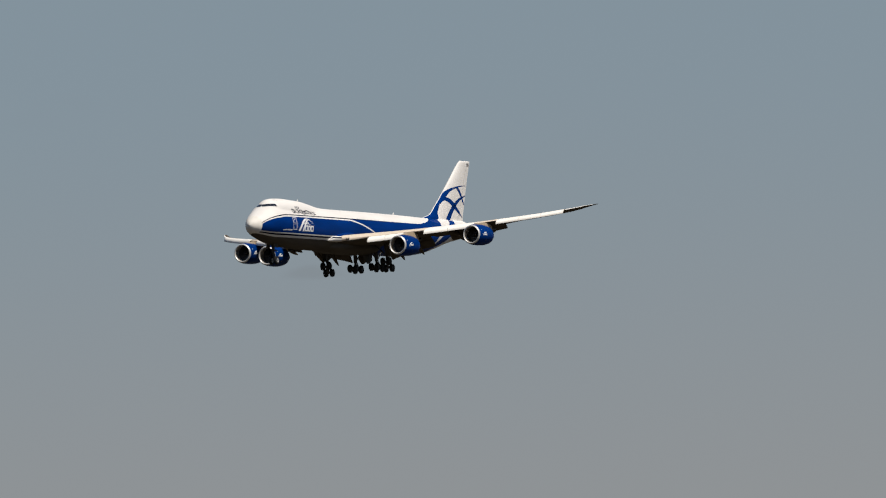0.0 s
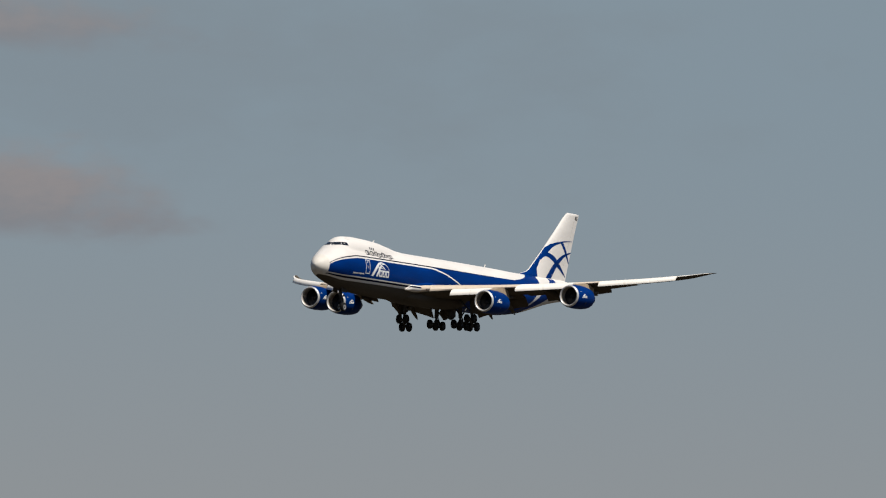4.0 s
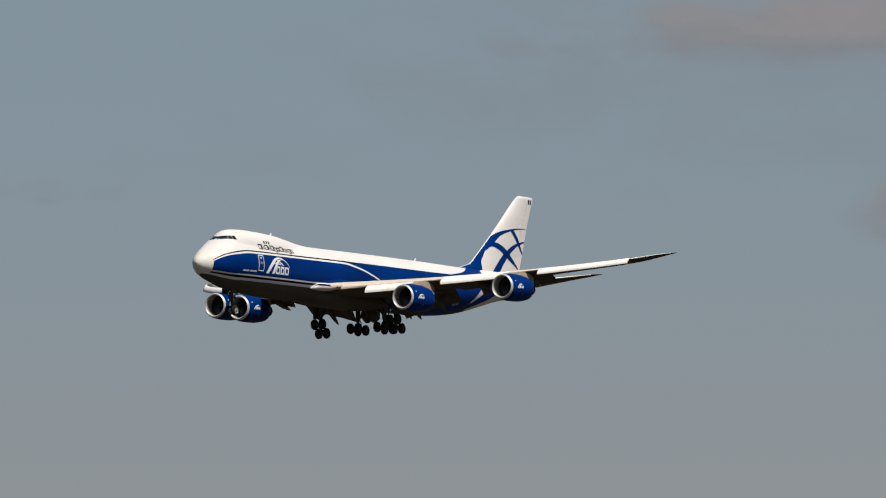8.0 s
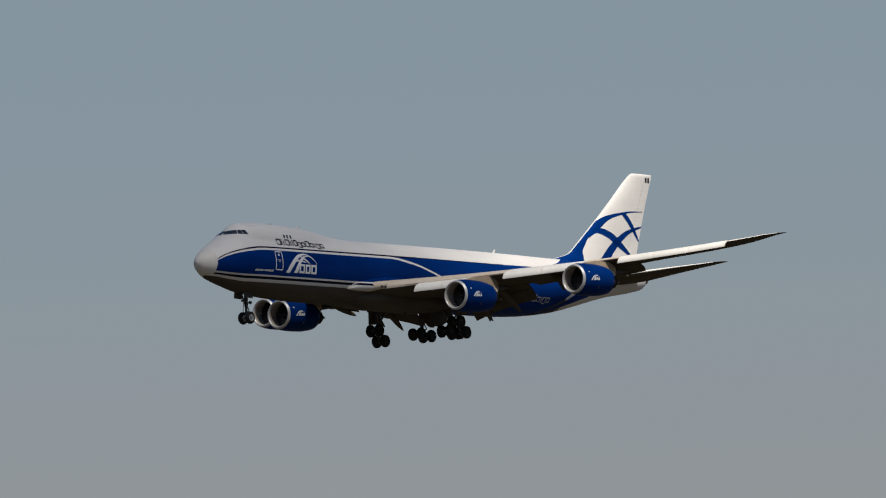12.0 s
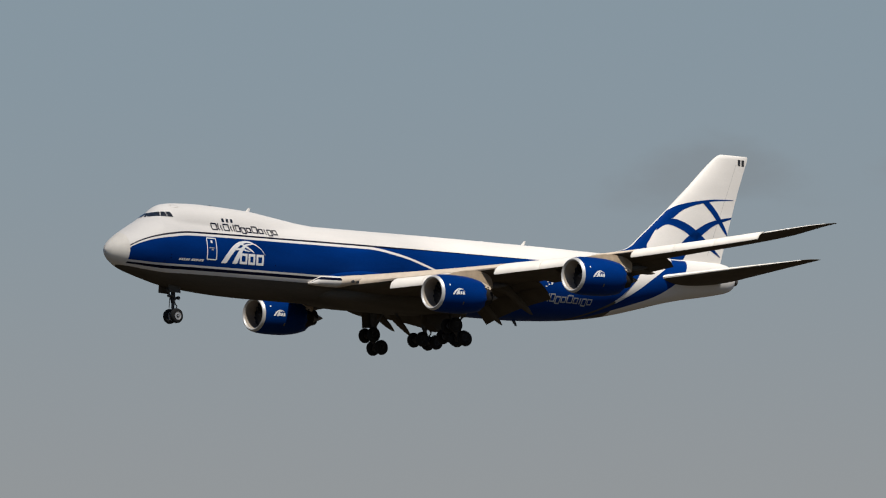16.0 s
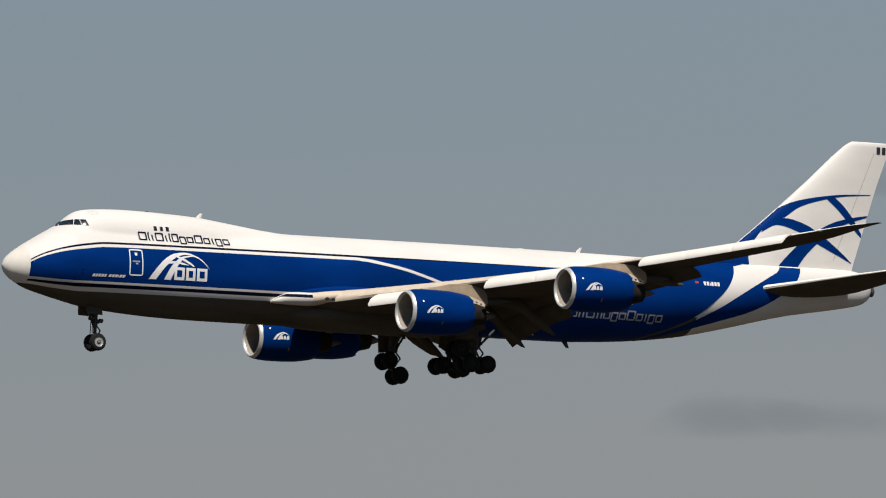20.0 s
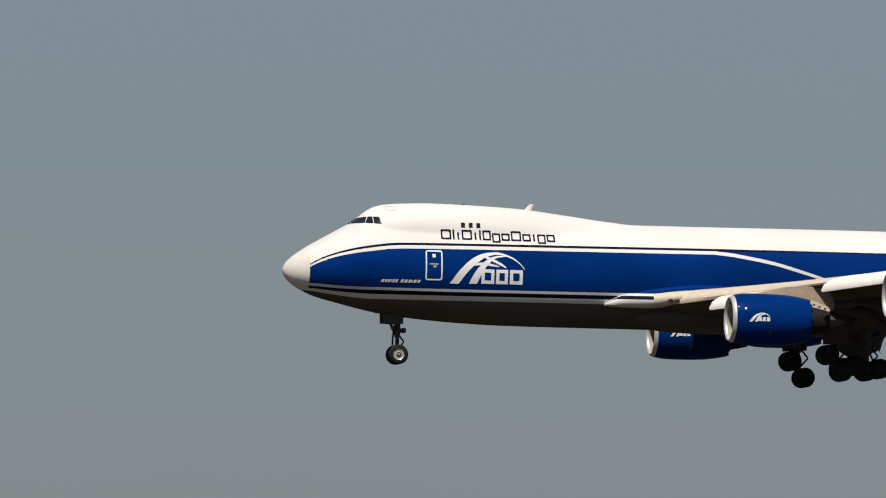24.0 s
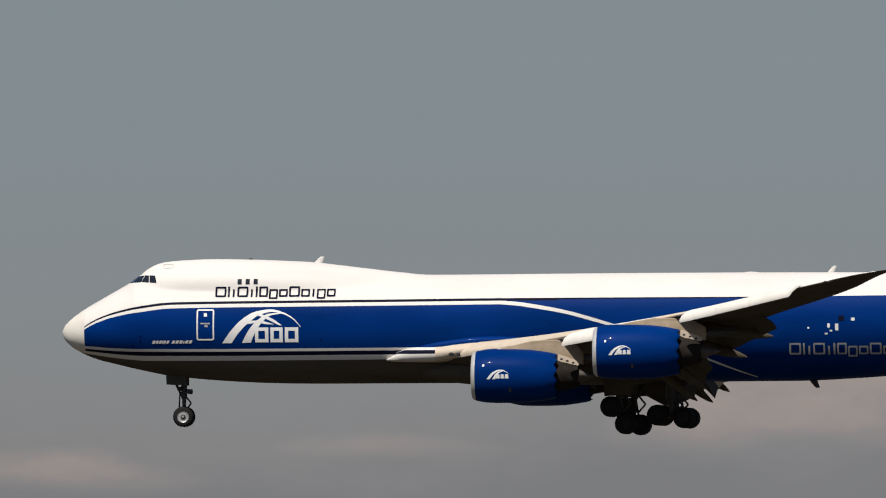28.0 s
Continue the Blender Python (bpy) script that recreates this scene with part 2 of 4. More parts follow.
def loft(name, rings, mats, parent, label="", closed=True, caps=True, sharp=40, index=None):
    n = len(rings[0])
    verts = [p for r in rings for p in r]
    faces = grid_faces(len(rings), n, closed)
    if caps:
        faces.append(tuple(range(n)))
        faces.append(tuple(range((len(rings) - 1) * n, len(rings) * n)))
    return part(name, verts, faces, mats, parent, label, sharp=sharp, index=index)


def tube(name, a, b, ra, rb, mat, parent, label="", n=14, rounded=True):
    """A round bar from a to b with softened ends."""
    a, b = Vector(a), Vector(b)
    z = (b - a).normalized()
    x = z.orthogonal().normalized()
    y = z.cross(x)
    steps = [(0, 0.8), (0.04, 1), (0.96, 1), (1, 0.8)] if rounded else [(0, 1), (1, 1)]
    rings = []
    for u, k in steps:
        r = (ra + (rb - ra) * u) * k
        c = a.lerp(b, u)
        rings.append([c + (x * math.cos(t) + y * math.sin(t)) * r for t in np.linspace(0, 2 * math.pi, n, endpoint=False)])
    return loft(name, rings, mat, parent, label)


def spun(name, profile, origin, mat, parent, label="", n=40, index=None, sharp=35, squash=1.0):
    """A body of revolution about the jet's long axis: profile of (x, radius)."""
    rings = []
    for x, r in profile:
        rings.append([(origin[0] + x, origin[1] + r * math.sin(t), origin[2] + r * squash * math.cos(t))
                      for t in np.linspace(0, 2 * math.pi, n, endpoint=False)])
    verts = [p for r in rings for p in r]
    faces = grid_faces(len(rings), n, True)
    return part(name, verts, faces, mat, parent, label, sharp=sharp)


# ---- ground ----
def build_ground():
    size, n = 9000.0, 30
    axis = [size * (2 * i / n - 1) ** 3 for i in range(n + 1)]
    verts = [(x, y, 0.25 * noise.noise(Vector((x * 0.02, y * 0.02, 0))) - 0.25) for y in axis for x in axis]
    ob = new("ground", mesh_of("ground", verts, grid_faces(n + 1, n + 1), GRASS))
    tagged(ob, "wide dark heath below the approach path", "ground", kind="structure")


build_ground()


# ---- broken cloud before the sun ----
def thin_cloud_material():
    m = bpy.data.materials.new("thin_cloud")
    m.use_nodes = True
    nt = m.node_tree
    bsdf = nt.nodes["Principled BSDF"]
    bsdf.inputs["Base Color"].default_value, bsdf.inputs["Roughness"].default_value = (0.8, 0.8, 0.82, 1), 1.0
    co = nt.nodes.new("ShaderNodeTexCoord")
    n = nt.nodes.new("ShaderNodeTexNoise")
    n.inputs["Scale"].default_value, n.inputs["Detail"].default_value = 0.03, 5.0
    nt.links.new(co.outputs["Object"], n.inputs["Vector"])
    # dense in the middle, thin towards the rim
    mid = nt.nodes.new("ShaderNodeVectorMath")
    mid.operation = "SUBTRACT"
    mid.inputs[1].default_value = (0.5, 0.5, 0.5)
    nt.links.new(co.outputs["Generated"], mid.inputs[0])
    flat = nt.nodes.new("ShaderNodeVectorMath")
    flat.operation = "MULTIPLY"
    flat.inputs[1].default_value = (2.0, 2.0, 0.0)
    nt.links.new(mid.outputs[0], flat.inputs[0])
    out = nt.nodes.new("ShaderNodeVectorMath")
    out.operation = "LENGTH"
    nt.links.new(flat.outputs[0], out.inputs[0])
    torn = nt.nodes.new("ShaderNodeMath")
    torn.operation = "MULTIPLY_ADD"
    nt.links.new(n.outputs[0], torn.inputs[0])
    torn.inputs[1].default_value = 0.5
    nt.links.new(out.outputs["Value"], torn.inputs[2])
    rng = nt.nodes.new("ShaderNodeMapRange")
    rng.interpolation_type = "SMOOTHSTEP"
    rng.inputs[1].default_value, rng.inputs[2].default_value = 0.45, 1.2
    rng.inputs[3].default_value, rng.inputs[4].default_value = 0.5, 0.03
    nt.links.new(torn.outputs[0], rng.inputs[0])
    nt.links.new(rng.outputs[0], bsdf.inputs["Alpha"])
    return m


THIN_CLOUD = thin_cloud_material()


def build_cloud(x, y, z, half_x, half_y, half_z, seed):
    """A flat-based drifting cloud with a lumpy crown."""
    bm = bmesh.new()
    bmesh.ops.create_icosphere(bm, subdivisions=5, radius=1.0)
    for v in bm.verts:
        d = v.co.normalized()
        swell = 1.0 + 0.16 * noise.fractal(d * 2.2 + Vector((seed, 0, 0)), 0.8, 2.1, 5)
        k = half_z * (1.0 if d.z > 0 else 0.3)
        v.co = Vector((d.x * half_x * swell, d.y * half_y * swell, d.z * k * swell))
    me = bpy.data.meshes.new("cloud")
    bm.to_mesh(me)
    bm.free()
    me.materials.append(THIN_CLOUD)
    me.polygons.foreach_set("use_smooth", [True] * len(me.polygons))
    ob = new("cloud", me)
    ob.location = (x, y, z)
    tagged(ob, "thin pale grey cloud with a flat base high over the field", "cloud", group="broken clouds high over the field", kind="structure")


# two small clouds drift before the sun, and the jet flies through their shadows
CLOUD_UP = 850.0
for shade_x, shade_y, shade_z, half_x, seed in ((1012, 880, 119, 54, 3.0), (674, 861, 93, 92, 8.0)):
    c = Vector((shade_x, shade_y, shade_z)) + SUN * CLOUD_UP
    build_cloud(*c, half_x, 130, 22, seed)


# ---- fuselage form: crown, keel and half-breadth along the stations ----
CROWN = curve([(0, 0.0), (0.12, 0.30), (0.36, 0.60), (1.23, 1.28), (2.3, 1.92), (3.18, 2.42), (4.32, 3.07), (4.89, 3.48), (5.38, 3.88), (6.02, 4.2),
               (6.73, 4.35), (7.79, 4.43), (9.56, 4.49), (11.7, 4.45), (13.8, 4.37), (15.9, 4.25), (17.3, 4.08), (19.1, 3.86), (20.85, 3.64),
               (22.2, 3.49), (23.1, 3.44), (24.4, 3.44), (37, 3.48), (47, 3.46), (52, 3.42), (55, 3.38), (60, 3.36), (66, 3.42),
               (71, 3.4), (72.2, 3.25), (72.9, 2.85), (73.3, 1.95)])
KEEL = curve([(0, -0.08), (0.12, -0.4), (0.36, -0.72), (1.22, -1.3), (2.3, -1.74), (3.2, -1.97), (4.95, -2.39), (6.7, -2.74), (7.8, -2.87), (9.55, -3.04),
              (12, -3.19), (14.5, -3.27), (17.3, -3.29), (25, -3.29), (46, -3.26), (49, -3.14), (51.5, -2.98), (54.15, -2.71), (56.6, -2.37),
              (59, -1.89), (61.45, -1.33), (63.9, -0.74), (66.3, -0.24), (68.8, 0.16), (71.2, 0.58), (72.3, 0.84), (72.9, 1.2), (73.3, 1.85)])
BREADTH = curve([(0, 0.03), (0.12, 0.34), (0.36, 0.66), (1.26, 1.34), (2.3, 1.92), (3.2, 2.28), (5, 2.76), (6.75, 3.02), (9, 3.18), (12, 3.25), (50, 3.25),
                 (54, 3.14), (58, 2.84), (62, 2.38), (66, 1.84), (70, 1.22), (72.3, 0.76), (72.9, 0.5), (73.3, 0.05)])
DECK_W = curve([(3.5, 1.2), (5, 1.65), (6.2, 1.98), (8, 2.2), (12, 2.3), (16, 2.25), (20, 2.0), (23, 1.6)])
DARK_TOP = curve([(1.55, 0.33), (2.15, 0.68), (3.57, 1.2), (5.33, 1.57), (7.1, 1.77), (8.86, 1.80), (14.1, 1.84), (21.2, 1.88), (28.2, 1.92), (37, 1.92),
                  (43, 1.92), (52, 1.97)])
BLUE_LOW = curve([(1.55, -0.88), (3.6, -1.05), (5.3, -1.11), (10.6, -1.14), (17.7, -1.12), (24, -1.1), (52, -1.1)])


def lobe(phi, z0, c, a, b):
    """Distance from (0, z0) to the far side of an ellipse centred at (0, c) along the angle phi from the vertical."""
    sy, sz = math.sin(phi) / a, math.cos(phi) / b
    o = (z0 - c) / b
    A, B, C = sy * sy + sz * sz, 2 * sz * o, o * o - 1
    disc = B * B - 4 * A * C
    return (-B + math.sqrt(disc)) / (2 * A) if disc > 0 else 0.0


def section(s):
    top, keel, w = CROWN(s), KEEL(s), BREADTH(s)
    main = min(top, 3.36 + max(0, (s - 20) * 0.08))
    c, b = (main + keel) / 2, (main - keel) / 2
    z0 = c + 0.15 * b
    hump = top - main > 0.02
    r2 = 2.05

    def point(phi):
        r = lobe(phi, z0, c, w, b)
        if hump:
            k = lobe(phi, z0, top - r2, DECK_W(s), r2)
            if k > 0:
                r = (r ** 48 + k ** 48) ** (1 / 48)
        return r * math.sin(phi), z0 + r * math.cos(phi)
    return point


def phi_of(pt, z):
    lo, hi = 0.0, math.pi
    for _ in range(32):
        m = (lo + hi) / 2
        if pt(m)[1] > z:
            lo = m
        else:
            hi = m
    return (lo + hi) / 2


def on_hull(s, z, side, lift=0.012):
    """A point on the port (-1) or starboard (1) skin at station s and height z, a little proud."""
    pt = section(s)
    phi = phi_of(pt, z)
    y, zz = pt(phi)
    y2, z2 = pt(phi + 0.02)
    t = Vector((0, y2 - y, z2 - zz))
    nrm = Vector((0, -t.z, t.y)).normalized() if t.length > 1e-6 else Vector((0, 1, 0))
    if nrm.y < 0:
        nrm = -nrm
    return (s, side * (y + nrm.y * lift), zz + nrm.z * lift)


def spline(points, n):
    """n points spread along a smooth line through the given (s, z) points."""
    p = np.array(points, float)
    if len(p) == 2:
        return [p[0] + (p[1] - p[0]) * u for u in np.linspace(0, 1, n)]
    t = np.r_[0, np.cumsum(np.linalg.norm(np.diff(p, axis=0), axis=1))]
    fx, fz = curve(list(zip(t, p[:, 0]))), curve(list(zip(t, p[:, 1])))
    return [np.array((fx(u), fz(u))) for u in np.linspace(0, t[-1], n)]


def painted(name, edge_a, edge_b, mat, parent, label="", n=24, m=5, surface=on_hull, sides=(-1, 1), lift=0.012):
    """A painted field between two lines on a skin, on both sides of the jet."""
    a, b = spline(edge_a, n), spline(edge_b, n)
    for side in sides:
        verts = [surface(*(p + (q - p) * u), side, lift) for p, q in zip(a, b) for u in np.linspace(0, 1, m)]
        part(name, verts, grid_faces(n, m), mat, parent, label)


jet = new("cargo_jet")
jet.empty_display_size = 3
tagged(jet, "blue and white four-engined cargo jet with wheels and flaps down", "airplane")


def build_fuselage():
    stations = sorted({*[0.0, 0.03, 0.08, 0.16, 0.26, 0.4, 0.6, 0.85, 1.15, 1.55], *np.arange(1.9, 3.9, 0.35), *np.arange(3.9, 6.4, 0.1), *np.arange(6.45, 8.9, 0.35), *np.arange(9, 24, 0.6), 24.0, 28.0, 43.0, 52.0,
                       *np.arange(24.6, 52, 1.1), *np.arange(52.8, 70, 0.8), *np.arange(70.4, 72.8, 0.35), 72.9, 73.05, 73.15, 73.23, 73.3})
    counts = [24, 2, 2, 9, 2, 2, 2, 12]
    mats = [WHITE, BLUE, NAVY, BELLY, RADOME]
    verts, bands = [], None
    rows = []
    for s in stations:
        pt = section(s)
        q = min(max(s, 1.55), 52)
        a, d = DARK_TOP(q), BLUE_LOW(q)
        grow = min(1.0, 0.55 + (q - 1.55) * 0.12)
        cuts = [a, a - 0.16 * grow, a - 0.38 * grow, d, d - 0.17, d - 0.17 - 0.25 * grow, d - 0.17 - 0.55 * grow]
        angles = [0.0] + [phi_of(pt, z) for z in cuts] + [math.pi]
        for i in range(1, len(angles)):
            angles[i] = max(angles[i], angles[i - 1] + 0.002)
        angles = [min(x, math.pi - 0.0005 * (8 - i)) if i < 8 else math.pi for i, x in enumerate(angles)]
        phis = [angles[0]]
        for i, k in enumerate(counts):
            phis += list(np.linspace(angles[i], angles[i + 1], k + 1)[1:])
        half = [pt(p) for p in phis]
        ring = [(s, -y, z) for y, z in half] + [(s, y, z) for y, z in half[-2:0:-1]]
        rows.append(ring)
    n, cols = len(rows[0]), len(rows[0])
    band = [b for b, k in enumerate(counts) for _ in range(k)]
    band = band + band[::-1]
    index = []
    for i in range(len(stations) - 1):
        s = (stations[i] + stations[i + 1]) / 2
        for b in band:
            if s < 1.55:
                index.append(4 if b < 7 or s < 1.0 else 3)
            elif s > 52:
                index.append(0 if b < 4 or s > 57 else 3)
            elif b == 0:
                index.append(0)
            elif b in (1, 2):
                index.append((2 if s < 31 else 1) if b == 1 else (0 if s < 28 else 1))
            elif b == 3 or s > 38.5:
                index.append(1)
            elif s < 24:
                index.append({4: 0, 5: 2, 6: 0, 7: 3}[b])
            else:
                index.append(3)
    faces = grid_faces(len(rows), n, True)
    faces += [tuple(range(n)), tuple(range((len(rows) - 1) * n, len(rows) * n))]
    index += [4, 0]
    return part("fuselage", [p for r in rows for p in r], faces, mats, jet, "white crown, deep blue sides and grey belly", index=index)


hull = build_fuselage()


def build_livery():
    # the dark line thins out along the crown's edge
    edge = [(float(s), DARK_TOP(s)) for s in np.linspace(31, 46, 9)]
    painted("navy_line", edge, [(s, z - 0.08 * (1 - k / 16)) for k, (s, z) in enumerate(edge)], NAVY, hull, n=24, m=2)
    # the thin white arc that leaves the upper line and sinks towards the wing
    up = [(27.6, 1.76), (28.7, 1.68), (29.95, 1.49), (31.7, 1.15), (33.4, 0.68), (34.9, 0.22), (37.5, -0.7), (40.5, -1.84), (42.4, -2.6), (43.5, -3.0)]
    painted("white_arc", up, [(s - 0.05, z - w) for (s, z), w in zip(up, (0.22, 0.23, 0.23, 0.21, 0.2, 0.18, 0.16, 0.13, 0.07, 0.02))], WHITE, hull, n=44, m=4)
    def eased(s, z, side, lift):
        return on_hull(s, z, side, min(lift, 0.006 + 0.02 * max(s - 51.75, 0)))

    # blue rear field up to the rising white sweep
    painted("blue_tail_field", [(51.75, -2.96), (51.75, -1.9), (51.75, -0.9), (51.75, 0.2), (51.75, 1.0), (51.75, 1.6), (51.75, 1.95)],
            [(52.3, -2.8), (54.75, -1.92), (56.8, -0.92), (58.1, 0.1), (59.3, 1.22), (60.05, 2.25), (60.6, 3.15)], BLUE, hull, n=36, m=18, lift=0.03, surface=eased)
    painted("blue_tail_shoulder", [(51.6, 1.94), (53.75, 2.2), (55.76, 2.6), (57.4, 3.08), (58.6, 3.345)], [(51.6, 1.6), (54, 1.7), (56, 1.85), (58.5, 2.2), (60.5, 3.0)], BLUE, hull, n=30, m=10, lift=0.034, surface=eased)
    painted("blue_dorsal_field", [(58.2, 3.3), (60.0, 3.335), (62.0, 3.36)], [(58.5, 3.05), (59.6, 2.85), (60.7, 3.05)], BLUE, hull, n=20, m=8, lift=0.038)
    painted("blue_tail_band", [(52.9, -2.8), (56.2, -1.54), (58.6, -0.34), (61.0, 1.06), (63.15, 2.22), (64.4, 2.87), (64.75, 3.2)],
            [(53.6, -2.72), (56.4, -1.95), (59.2, -1.14), (61.65, -0.38), (63.7, 0.62), (65.6, 1.97), (66.6, 3.2)], BLUE, hull, n=36, m=12, lift=0.03)
    # emblem: a bridge of tapering arches over three plain blocks
    arches = [
        ([(10.36, -0.78), (10.95, 0.02), (11.65, 0.72), (12.5, 1.18), (13.4, 1.3), (14.3, 1.06), (14.9, 0.66), (15.27, 0.2)],
         [(10.95, -0.78), (11.45, -0.1), (12.05, 0.5), (12.75, 0.98), (13.45, 1.14), (14.25, 0.97), (14.85, 0.62), (15.25, 0.19)]),
        ([(11.6, -0.76), (12.05, 0.05), (12.6, 0.66), (13.25, 1.02), (14.1, 1.1)], [(12.15, -0.76), (12.42, -0.15), (12.8, 0.42), (13.35, 0.9), (14.1, 1.05)]),
        ([(11.9, 0.55), (12.6, 0.62), (13.2, 0.5), (13.6, 0.38)], [(12.0, 0.4), (12.6, 0.46), (13.15, 0.38), (13.6, 0.36)]),
        ([(12.5, 1.1), (13.1, 0.9), (13.7, 0.6), (14.1, 0.3)], [(12.45, 0.98), (13.0, 0.76), (13.55, 0.5), (13.95, 0.3)]),
    ]
    for a, b in arches:
        painted("emblem_arch", a, b, PALE, hull, n=22, m=3, lift=0.016)
    for a, b in ((12.42, 13.26), (13.38, 14.15), (14.28, 15.12)):
        z0, z1, k = -0.74, 0.18, 0.21
        lean = 0.0
        outer = [(a, z0), ((a + b) / 2, z0), (b, z0), (b - lean, (z0 + z1) / 2), (b - 2 * lean, z1), ((a + b) / 2, z1), (a + 2 * lean, z1), (a + lean, (z0 + z1) / 2)]
        m = (a + b) / 2
        inner = [(m + (p - m) * (1 - k / abs(p - m)) if abs(p - m) > k else m, q + (k if q < z0 + 0.01 else (-k if q > z1 - 0.01 else 0))) for p, q in outer]
        for side in (-1, 1):
            part("emblem_block", [on_hull(*q, side, 0.02) for q in outer + inner], [(q, (q + 1) % 8, 8 + (q + 1) % 8, 8 + q) for q in range(8)], PALE, hull)
    # rows of plain bars where the titles stand
    # C: tall frame, D: tall narrow frame, x: low frame, g: low frame with a tail, i: tall bar, r: low bar
    WIDE = {"C": 0.69, "D": 0.56, "x": 0.56, "g": 0.56, "i": 0.22, "r": 0.33, " ": 0.4}
    caps = "CirCriDgxCxrgx"

    def bars(name, s0, s1, z0, cap, mat, pattern, label, hollow=0.0, lift=0.026, slant=0.0):
        """A row of plain upright shapes: thin bars, or open frames of the given stroke."""
        wide = [WIDE[c] for c in pattern]
        unit = (s1 - s0) / sum(wide)
        for side in (-1, 1):
            s = s0
            for c, w in zip(pattern, wide):
                if c == " ":
                    s += w * unit
                    continue
                h = cap if c in "CDi" else cap * 0.74
                low = -0.2 * cap if c == "g" else 0.0
                mid, z1, z2 = s + w * unit * 0.5, z0 + low, z0 + h
                if hollow and c not in "ir":
                    r, k = w * unit * 0.44, hollow * cap

                    def loop(r, d):
                        e = 0.14 * r
                        return [(mid - r + e, z1 + d), (mid + r - e, z1 + d), (mid + r, z1 + d + e), (mid + r, z2 - d - e), (mid + r - e, z2 - d), (mid - r + e, z2 - d), (mid - r, z2 - d - e), (mid - r, z1 + d + e)]
                    outer, inner = loop(r, 0.0), loop(r - k, k)
                    verts = [on_hull(*q, side, lift) for q in outer + inner]
                    faces = [(q, (q + 1) % 8, 8 + (q + 1) % 8, 8 + q) for q in range(8)]
                else:
                    reach = hollow * cap * 0.55 if hollow else 0.36 * w * unit
                    verts = [on_hull(x + slant * (z2 - z1) * q / 4, z1 + (z2 - z1) * q / 4, side, lift) for q in range(5) for x in (mid - reach, mid + reach)]
                    faces = grid_faces(5, 2)
                part(name, verts, faces, mat, hull, label)
                s += w * unit

    bars("title_bar", 9.83, 17.4, 2.07, 0.66, NAVY, caps, "dark plain frame", 0.16)
    # tail title: the shade low on the hull is put into its paint
    bars("tail_title_bar", 45.5, 53.7, -1.64, 0.70, PALE_DIM, caps, "pale plain frame", 0.15, 0.044)
    bars("type_bar", 5.9, 8.45, -0.78, 0.19, WHITE, "CDDiDD CCCrCC", "small pale slanted bar", slant=0.5)
    bars("registration_bar", 57.1, 58.6, 1.28, 0.29, PALE, "CCrCCC", "pale plain bar", 0.0, 0.044)
    painted("flag_mark", [(56.4, 1.55), (56.68, 1.55)], [(56.4, 1.38), (56.68, 1.38)], RED, hull, n=3, m=3, lift=0.044)


build_livery()


def frame_line(name, s0, s1, z0, z1, w, mat, parent, label="", sides=(-1,)):
    """A rounded painted outline on the hull."""
    r = 0.14
    corners = [(cs, cz, radians(a0 + k * 22.5)) for cs, cz, a0 in ((s1 - r, z1 - r, 0), (s0 + r, z1 - r, 90), (s0 + r, z0 + r, 180), (s1 - r, z0 + r, 270)) for k in range(5)]
    path = []
    for i, (cs, cz, a) in enumerate(corners):
        path.append((cs, cz, a))
        ns, nz, b = corners[(i + 1) % len(corners)]
        if i % 5 == 4:
            path += [(cs + (ns - cs) * k / 7, cz + (nz - cz) * k / 7, a) for k in range(1, 7)]
    for side in sides:
        verts = []
        for cs, cz, a in path:
            for rr in (r, r - w):
                verts.append(on_hull(cs + rr * math.cos(a), cz + rr * math.sin(a), side, 0.024))
        n = len(path)
        faces = [(2 * i, 2 * ((i + 1) % n), 2 * ((i + 1) % n) + 1, 2 * i + 1) for i in range(n)]
        part(name, verts, faces, mat, parent, label, smooth=False)


